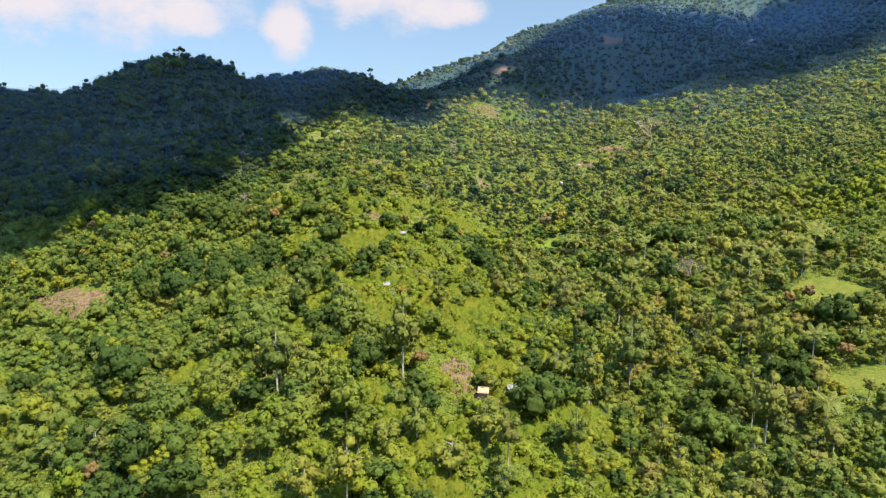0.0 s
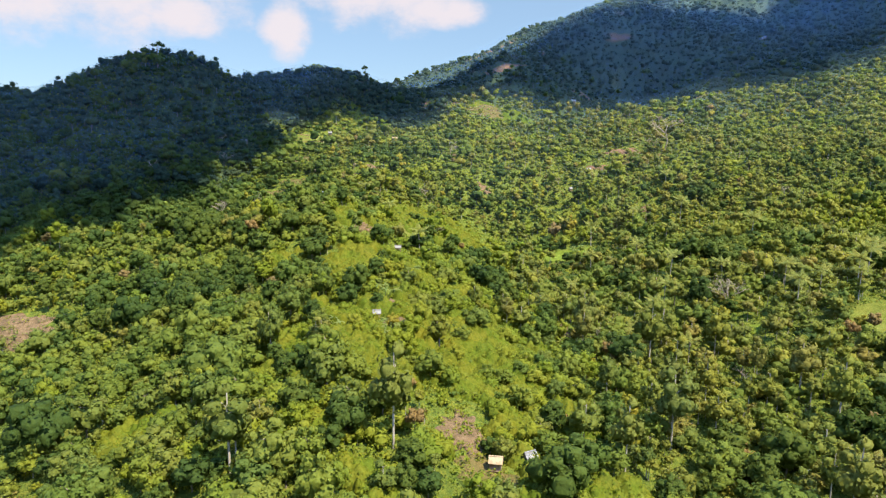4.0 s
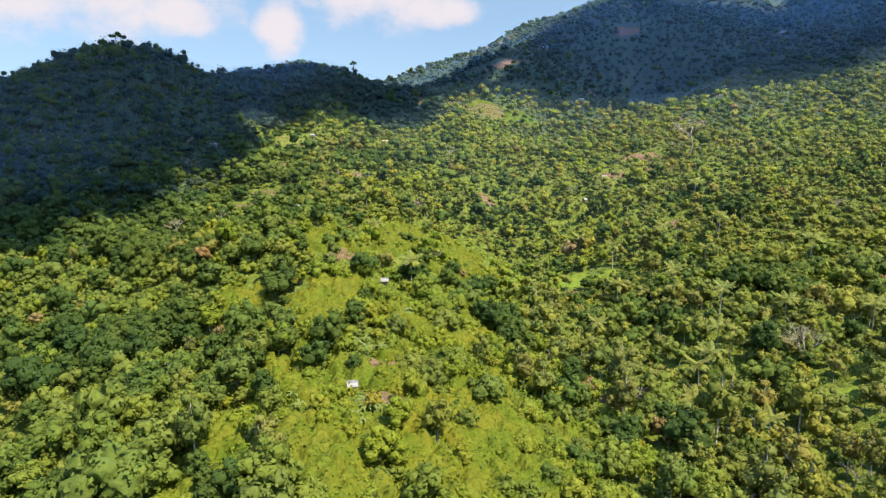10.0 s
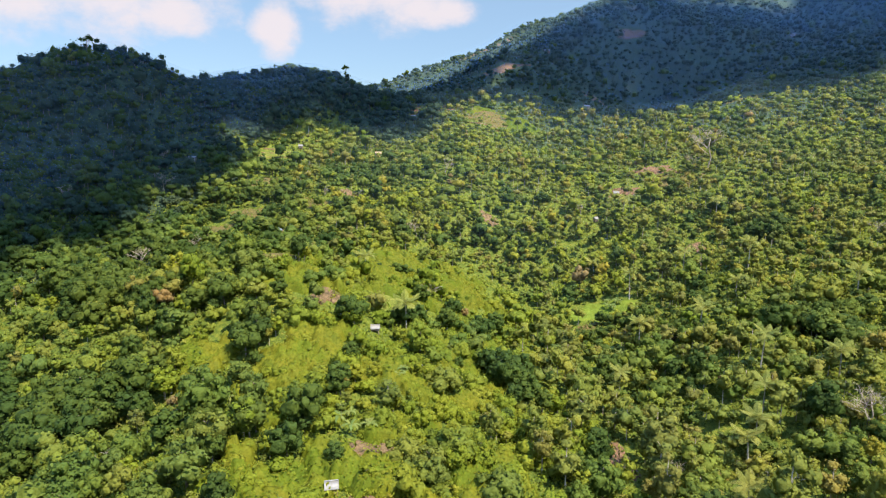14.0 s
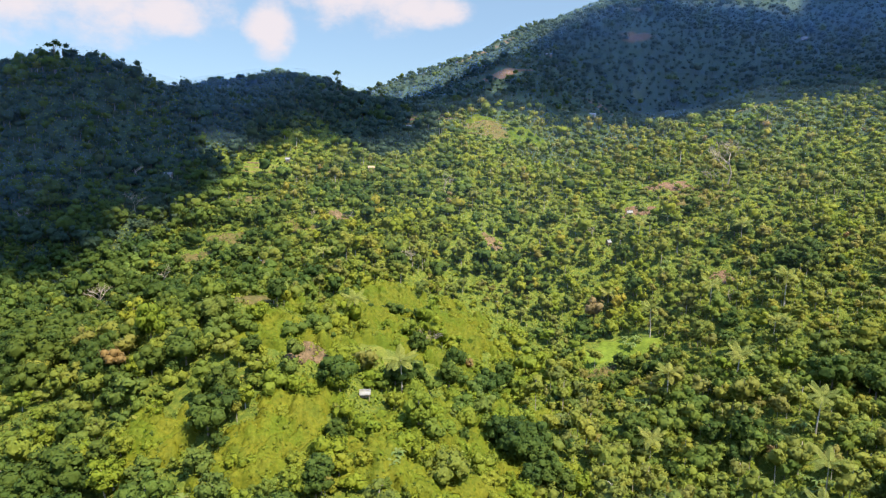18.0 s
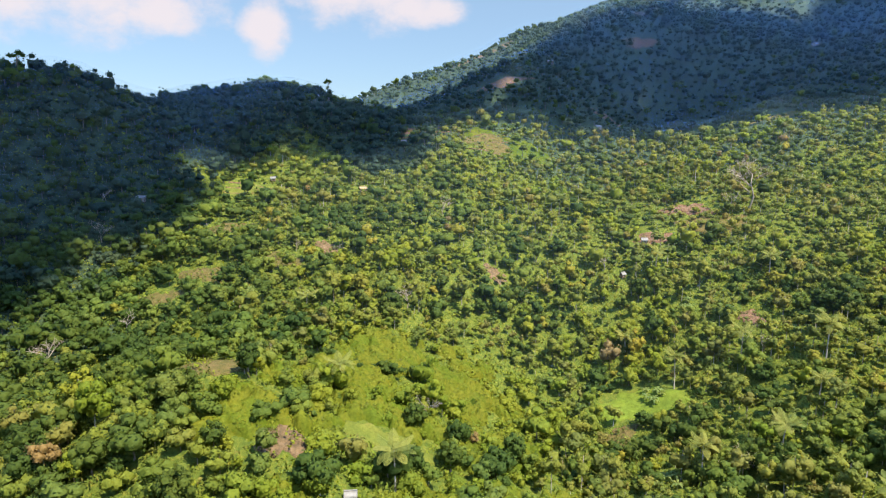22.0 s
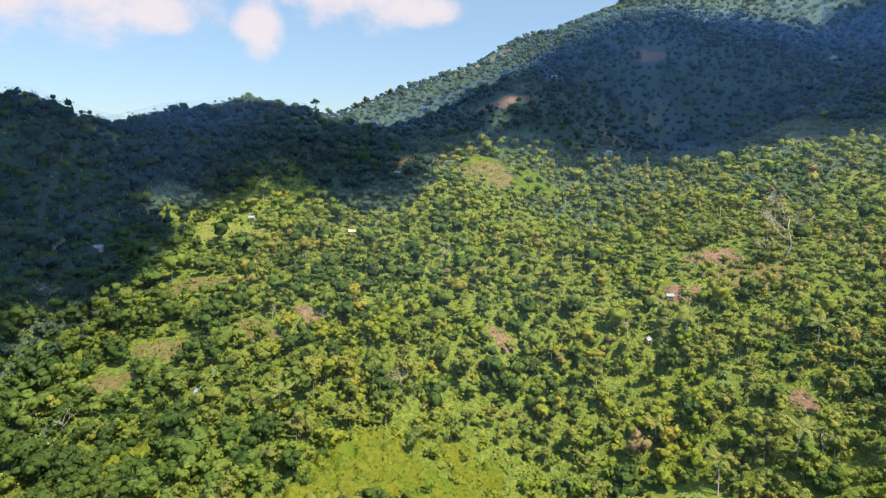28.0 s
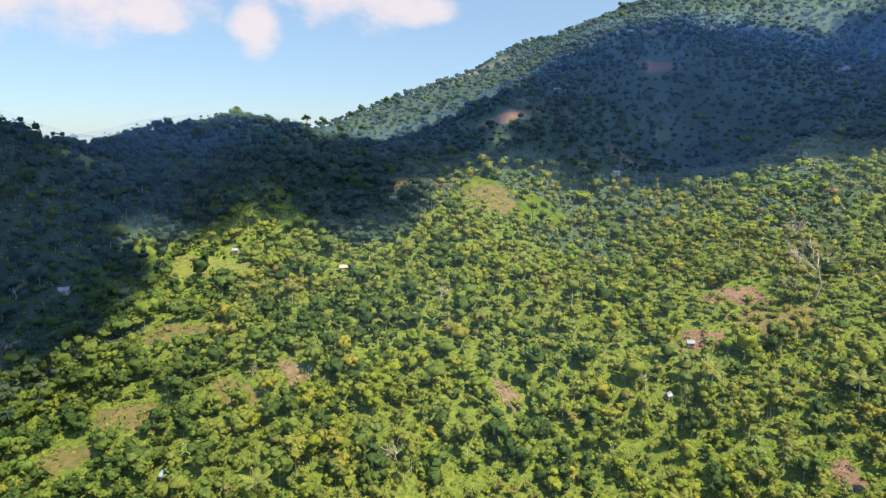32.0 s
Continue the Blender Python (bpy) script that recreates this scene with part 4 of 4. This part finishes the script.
# carpet of ferns, creepers and low scrub on the open back of the spur: mounds grown together
def carpet(x0, x1, y0, y1, step, every, radii, tall, seed):
    rng = np.random.default_rng(seed)
    X, Y = np.meshgrid(np.arange(x0, x1, step), np.arange(y0, y1, step))
    H = np.full(X.shape, -0.7)
    MX, MY = jitter_grid(x0 + 4, x1 - 4, y0 + 4, y1 - 4, every, rng)
    ok = carpeted(MX, MY) & fan(MX, MY, 8)
    for mx, my, r, h in zip(MX[ok], MY[ok], rng.uniform(*radii, ok.sum()), rng.uniform(0.3, 1.0, ok.sum()) ** 1.8 * tall):
        i0, i1 = int((my - r - y0) / step), int((my + r - y0) / step) + 2
        j0, j1 = int((mx - r - x0) / step), int((mx + r - x0) / step) + 2
        d = ((X[i0:i1, j0:j1] - mx) ** 2 + (Y[i0:i1, j0:j1] - my) ** 2) / (r * r)
        H[i0:i1, j0:j1] = np.maximum(H[i0:i1, j0:j1], np.where(d < 1, 0.12 + h * np.sqrt(np.maximum(0, 1 - d)), -0.7))
    H += 0.20 * rng.normal(size=H.shape) * (H > 0)
    V = np.stack([X.ravel() + rng.uniform(-0.2, 0.2, X.size) * step, Y.ravel() + rng.uniform(-0.2, 0.2, X.size) * step, (ground_height(X, Y) + H).ravel()], 1)
    ids = np.arange(X.size).reshape(X.shape)
    F = np.stack([ids[:-1, :-1], ids[:-1, 1:], ids[1:, 1:], ids[1:, :-1]], -1).reshape(-1, 4)
    up = H.ravel() > 0
    F = F[up[F].any(1)]
    use, inv = np.unique(F, return_inverse=True)
    slope_y, slope_x = np.gradient(V[:, 2].reshape(X.shape), step)
    lie = np.stack([-slope_x.ravel(), -slope_y.ravel(), np.ones(X.size)], 1)[use]
    lie /= np.linalg.norm(lie, axis=1)[:, None]
    V, F, top = V[use], inv.reshape(-1, 4), up[use]
    # sprays of leaves over the mounds, lying with them
    pick = rng.integers(top.sum(), size=int(top.sum() * 1.5))
    S = V[top][pick] + rng.uniform(-0.5, 0.5, (len(pick), 3)) * (step, step, 0.5)
    LV, LF = leaf_quads(rng, S + (0, 0, 0.06), lie[top][pick] + (0, -0.3, 0.3), step * 0.8, 0.04, wild=0.12)
    lie = np.concatenate([lie, np.repeat(lie[top][pick] + rng.normal(0, 0.2, (len(pick), 3)), 4, axis=0)])
    lie /= np.linalg.norm(lie, axis=1)[:, None]
    tone = 0.28 * patchy(V[F[:, 0], 0], V[F[:, 0], 1], 3.7, 0.4) + 0.16 * patchy(V[F[:, 0], 0], V[F[:, 0], 1], 1.3, 2.4) + 0.5
    me = mesh_of("fern_carpet", np.concatenate([V, LV]), np.concatenate([F, LF + len(V)]), [FERN], tone=np.concatenate([tone, rng.uniform(0.2, 0.9, len(LF))]),
                 smooth=np.arange(len(F) + len(LF)) < len(F), normals=lie)
    tagged(new("fern_carpet", me), "bright yellow-green carpet of ferns and creepers", "ferns", kind="stuff")


carpet(-80, 62, 88, 205, 0.55, 1.2, (0.7, 1.8), 2.8, 81)
carpet(-80, 62, 205, 345, 0.62, 1.3, (0.8, 1.9), 2.8, 82)
carpet(-80, 80, 425, 500, 1.1, 2.0, (1.4, 3.0), 1.4, 83)


# small bushes scattered through the carpet
for seed, (y0, y1) in enumerate(((90, 205), (205, 345))):
    rng = np.random.default_rng(140 + seed)
    X, Y = jitter_grid(-78, 60, y0, y1, 2.0, rng)
    ok = carpeted(X, Y) & fan(X, Y, 8) & (patchy(X, Y, 2.3, 0.9) + rng.normal(0, 0.5, len(X)) > -0.25)
    X, Y, u = X[ok], Y[ok], rng.uniform(size=ok.sum())
    for k, sel in (("lime", u > 0.6), ("broad", (u <= 0.6) & (u > 0.15)), ("dark", u <= 0.15)):
        stand("scrub", models_for(lambda r: bush(r, 64, 0.28, 4, 1), 5, 150 + seed), np.stack([X[sel], Y[sel], rng.uniform(0.45, 1.15, sel.sum())], 1), LEAVES[k][0], None,
              "low leafy bushes scattered through the ferns", "scrub", 160 + seed, 0.05)


# ---- palms ----
def frond_mesh(rng, length, droop):
    """One feather leaf along +x: a rib with leaflets hanging to both sides."""
    n = 17

    def at(f):
        return np.array([length * f * (1 - 0.12 * f), 0, length * (0.42 * f - droop * f * f)])
    parts = [tube([at(f) for f in (0, 0.35, 0.7, 1)], [0.05, 0.04, 0.025, 0.01], 3)]
    V, F = [], []
    for i in range(n):
        f = 0.12 + 0.86 * i / (n - 1)
        p, q = at(f), at(min(f + 0.034, 1.02))
        w = 0.85 * math.sin(PI * min(1, 0.18 + 0.8 * f)) ** 0.7
        for s in (-1, 1):
            o = len(V)
            tip = np.array([0.35 * w, s * w, -0.45 * w])
            V += [p, q, q + tip * 0.95, p + tip]
            F.append((o, o + 1, o + 2, o + 3))
    parts.append((np.array(V), np.array(F)))
    return joined(parts)


def palm_model(seed):
    rng = np.random.default_rng(seed)
    root = empty("coconut_palm", label="coconut palm with arching yellow-green fronds and thin trunk", category="palm", group="coconut palms")
    h, lean = rng.uniform(6.5, 9.5), rng.uniform(-0.8, 0.8)
    top = (lean, 0.2 * lean, h)
    V, F = tube([(lean * f * f, 0.2 * lean * f * f, -0.6 + (h + 0.6) * f) for f in (0, 0.25, 0.5, 0.75, 1)], [0.22, 0.15, 0.13, 0.12, 0.1], 6)
    part("trunk", mesh_of("trunk", V, F, [PALE], smooth=True), root)
    data = [mesh_of("frond", *frond_mesh(rng, rng.uniform(3.2, 4.2), d), [FROND]) for d in (0.15, 0.5, 0.85)]
    for i in range(13):
        ob = part("frond", data[(i * 2) % 3], root)
        ob.matrix_basis = pose(*top, 0, rng.uniform(-22, 8), i * 137.5 + rng.uniform(-10, 10))
    return root


palms = [[palm_model(s), False] for s in (3, 4, 5)]
PALMS = [(77, 130), (82, 124), (120, 203), (116, 196), (126, 208), (110, 204), (71, 221), (66, 214), (95, 152), (60, 205), (132, 214), (104, 212), (88, 160), (52, 190), (63, 180), (78, 236),
         (92, 228), (74, 262), (90, 275), (101, 290), (84, 300), (58, 318), (118, 262), (110, 335), (76, 345), (-8, 238), (-20, 262), (-34, 300), (140, 225), (134, 250), (45, 240), (57, 262), (66, 300), (99, 196)]
for x, y in PALMS:
    set_tree(palms, placed(x, y, rs.uniform(0.9, 1.15)))


# ---- bananas ----
def banana_leaf(rng, length):
    n, V, F = 5, [], []
    for i in range(n + 1):
        f = i / n
        x, z = length * (f - 0.25 * f ** 3), length * (0.75 * f - 0.85 * f * f)
        w = 0.34 * math.sin(PI * min(0.98, 0.1 + 0.88 * f)) ** 0.6
        V += [(x, -w, z - 0.10), (x, 0, z), (x, w, z - 0.10)]
    for i in range(n):
        o = 3 * i
        F += [(o, o + 1, o + 4, o + 3), (o + 1, o + 2, o + 5, o + 4)]
    return np.array(V), np.array(F)


def banana_model(seed):
    rng = np.random.default_rng(seed)
    root = empty("banana_plant", label="banana plant with broad arching pale-green leaves", category="plant", group="banana plants")
    h = rng.uniform(1.8, 2.6)
    part("stem", mesh_of("stem", *tube([(0, 0, -0.4), (0.03, 0, h * 0.5), (0.05, 0.02, h)], [0.16, 0.13, 0.08], 6), [STEM], smooth=True), root)
    data = [mesh_of("leaf", *banana_leaf(rng, ln), [BANANA], smooth=True) for ln in (2.6, 3.1)]
    for i in range(7):
        part("leaf", data[i % 2], root).matrix_basis = pose(0.05, 0.02, h - 0.1, 0, rng.uniform(-25, 15), i * 137.5)
    return root


bananas = [[banana_model(s), False] for s in (8, 9, 10)]
for x, y, n in GROVES:
    for i in range(n):
        a, r = rs.uniform(0, 6.28), 0.8 + 3.0 * math.sqrt(rs.uniform())
        set_tree(bananas, placed(x + r * math.cos(a), y + r * math.sin(a), rs.uniform(0.75, 1.0)))


# ---- leafless trees ----
def bare_thing(x, y, h, seed, label, levels=3, s=1.0):
    rng = np.random.default_rng(seed)
    root = empty("bare_tree", placed(x, y, s), label=label, category="tree", group="bare trees")
    stem, boughs = bare(rng, h, levels, 0.8 if h > 14 else 0.48)
    part("trunk", mesh_of("trunk", *stem, [DEAD], smooth=True), root)
    tagged(part("bough", mesh_of("bough", *boughs, [DEAD], smooth=True), root), kind="stuff")


BARE_L = "leafless pale grey tree with spreading branches"
for i, (x, y, h, lv) in enumerate([(84, 206, 13, 4), (-90, 280, 11, 3), (123, 376, 15, 3), (5, 385, 11, 3), (-54, 187, 7, 2), (118, 380, 10, 3), (-112, 352, 10, 3), (-120, 372, 9, 3), (46, 205, 8, 3), (63, 170, 9, 2), (72, 168, 8, 2),
                                     (-2, 263, 8, 3), (30, 340, 8, 2), (-62, 336, 7, 2), (-44, 340, 6, 2), (-8, 318, 9, 3), (142, 420, 12, 3), (150, 430, 13, 3), (-72, 206, 8, 2), (-82, 302, 8, 2), (-30, 340, 6, 2),
                                     (90, 300, 9, 2), (98, 250, 8, 2), (66, 262, 9, 2), (150, 300, 10, 3), (60, 350, 9, 2), (-140, 330, 9, 3)]):
    bare_thing(x, y, h, 100 + i, BARE_L if lv > 2 else "slim dead tree standing among green trees", lv)
# trees that stand out on the skyline
def emergent(rng):
    h = 10.5
    lobes = [(rng.uniform(-1, 1), rng.uniform(-1, 1), h - 0.4, 1.0), (1.6, 0.3, h - 1.2, 0.8), (-1.7, -0.2, h - 1.0, 0.9), (0.2, 1.5, h - 1.4, 0.8), (2.0, -0.5, h - 4.0, 0.7), (-1.2, 0.6, h - 3.6, 0.7)]
    return trunk_and_limbs(rng, h - 1, 0.2, 1.6, 5, 0.6), foliage_of(rng, lobes, 170, 0.6, core=0.7)


umbrella = tree_models("emergent_tree", emergent, DARK, BARK, "tall lone tree with flat layered crown on the ridge", "tree", "ridge trees", 2, 9)
for x, y, s in [(-166, 405, 1.35), (-30, 503, 1.0), (-60, 530, 0.9), (-176, 398, 0.9)]:
    set_tree(umbrella, placed(x, y, s))
for models, x, y, s in [(broad, -166, 404, 1.5), (olive, -172, 402, 1.7), (broad, -158, 408, 1.3), (broad, -180, 400, 1.2), (broad, -108, 572, 1.6), (broad, -100, 570, 1.4), (dark, -30, 506, 1.3), (dark, -22, 508, 1.0), (broad, -116, 574, 1.5), (olive, -150, 418, 1.4)]:
    set_tree(models, placed(x, y, s))


# ---- huts ----
def box_bm(bm, x0, x1, y0, y1, z0, z1):
    r = bmesh.ops.create_cube(bm, size=1.0)
    for v in r["verts"]:
        v.co = Vector((x0 + (v.co.x + 0.5) * (x1 - x0), y0 + (v.co.y + 0.5) * (y1 - y0), z0 + (v.co.z + 0.5) * (z1 - z0)))
    return r["verts"]


def box_mesh(name, dims, mat, bevel=0.015):
    bm = bmesh.new()
    box_bm(bm, *dims)
    bmesh.ops.bevel(bm, geom=bm.edges[:], offset=bevel, segments=1, affect="EDGES")
    return bm_mesh(bm, name, mat)


def roof_sheet(w, d, rise, mat, ribs=14, thick=0.04):
    """A sloping corrugated sheet from the eaves (y=0) up to the ridge (y=d)."""
    n = ribs * 2
    V, F = [], []
    for layer in (0, -thick):
        for j in (0, 1):
            for i in range(n + 1):
                V.append((-w / 2 + w * i / n, d * j, rise * j + layer + 0.035 * (i % 2)))
    m = n + 1
    for i in range(n):
        F += [(i, i + 1, m + i + 1, m + i), (2 * m + i, 3 * m + i, 3 * m + i + 1, 2 * m + i + 1), (i, 2 * m + i, 2 * m + i + 1, i + 1), (m + i, m + i + 1, 3 * m + i + 1, 3 * m + i)]
    return mesh_of("roof_panel", V, F, [mat])


def hut(x, y, w, d, h, turn, roof, wall, label, kind="hut", pitch=0.9, stilts=0.5):
    z = gz(x, y)
    root = empty(kind, pose(x, y, z, 0, 0, turn), label=label, category="hut")
    low = min(gz(x + a, y + b) for a in (-w, 0, w) for b in (-d, 0, d)) - z - 0.3
    for sx in (-1, 1):
        for sy in (-1, 1):
            part("post", box_mesh("post", (sx * w / 2 - 0.07, sx * w / 2 + 0.07, sy * d / 2 - 0.07, sy * d / 2 + 0.07, low, stilts + h), PLANK), root)
    part("floor_deck", box_mesh("floor_deck", (-w / 2 - 0.1, w / 2 + 0.1, -d / 2 - 0.1, d / 2 + 0.1, stilts - 0.12, stilts), PLANK), root)
    t = 0.06
    for nm, dims in (("wall", (-w / 2, w / 2, d / 2 - t, d / 2, stilts, stilts + h)), ("wall", (-w / 2, -w / 2 + t, -d / 2, d / 2, stilts, stilts + h)), ("wall", (w / 2 - t, w / 2, -d / 2, d / 2, stilts, stilts + h)),
                     ("wall", (-w / 2, -w * 0.12, -d / 2, -d / 2 + t, stilts, stilts + h)), ("wall", (w * 0.22, w / 2, -d / 2, -d / 2 + t, stilts, stilts + h))):
        part(nm, box_mesh(nm, dims, wall), root)
    part("door", box_mesh("door", (-w * 0.12, w * 0.22, -d / 2 + 0.02, -d / 2 + 0.05, stilts, stilts + h * 0.85), PLANK), root, "dark plank door")
    over = 0.3
    sheet = roof_sheet(w + 2 * over, d / 2 + over, pitch, roof)
    for a in (0, 180):
        ob = part("roof_panel", sheet, root)
        ob.matrix_basis = pose(0, 0, stilts + h - 0.18, 0, 0, a) @ pose(0, -d / 2 - over, 0)
    part("ridge_cap", box_mesh("ridge_cap", (-w / 2 - over, w / 2 + over, -0.12, 0.12, stilts + h + pitch - 0.2, stilts + h + pitch - 0.1), roof), root)
    return root


for x, y, w, d, h, turn, roof, wall, label in HUTS:
    hut(x, y, w, d, h, turn, roof, wall, label)


# ---- rows of young bushes on the dry clearing ----
young = tree_models("coffee_bush", lambda r: bush(r, 90, 0.36, 3), OLIVE, None, "young round bush planted in rows on dry ground", "bush", "planted bushes", 3, 12)
for i in range(8):
    for j in range(5):
        x, y = 94 + i * 3.6 + 0.9 * math.sin(j * 2.2 + i) + 0.8 * j, 361 + j * 4.4 + 0.9 * math.cos(i * 1.7 + j)
        if (i * 3 + j) % 7:
            set_tree(young, placed(x, y, rs.uniform(0.95, 1.4)))


# ---- earth banks of the terraced fields ----
def bank(points, mat, label, w=0.5, h=0.45):
    """A low earth bank that follows the ground through the given plan points."""
    P = []
    for (ax, ay), (bx, by) in zip(points, points[1:]):
        P += [(ax + (bx - ax) * f, ay + (by - ay) * f) for f in np.linspace(0, 1, 9)[:-1]]
    V, F = [], []
    for i, (x, y) in enumerate(P):
        z = gz(x, y)
        k = h * (0.8 + 0.3 * math.sin(i * 1.9))
        V += [(x, y - w, z - 0.25), (x, y - w * 0.45, z + k), (x, y + w * 0.4, z + k * 0.95), (x, y + w * 1.4, z - 0.1)]
    for i in range(len(P) - 1):
        o = 4 * i
        F += [(o + c, o + 4 + c, o + 5 + c, o + 1 + c) for c in range(3)]
    tagged(new("terrace_bank", mesh_of("terrace_bank", V, F, [mat], smooth=True)), label, "bank", kind="structure")


for k in range(5):
    y = 446 + k * 6
    bank([(14 + k, y + 1), (24, y - 1), (36, y + 1), (46 - k, y + 4)], STRAW if k % 2 else SOIL, "low dry-grass terrace bank on the spur")
for k in range(4):
    bank([(-18, 460 + 4.5 * k), (-8, 459 + 4.5 * k), (2, 461 + 4.5 * k), (10, 463 + 4.5 * k)], RED, "reddish terrace bank in the shade")
for k in range(4):
    bank([(107, 178 + 4 * k), (114, 177 + 4 * k), (122, 179 + 4 * k), (129, 183 + 4 * k)], RICE, "grassy bank between narrow rice terraces")
for k in range(3):
    bank([(-86, 402 + 4 * k), (-76, 401 + 4 * k), (-66, 403 + 4 * k), (-60, 406 + 4 * k)], SOIL, "low bank of a terraced field")
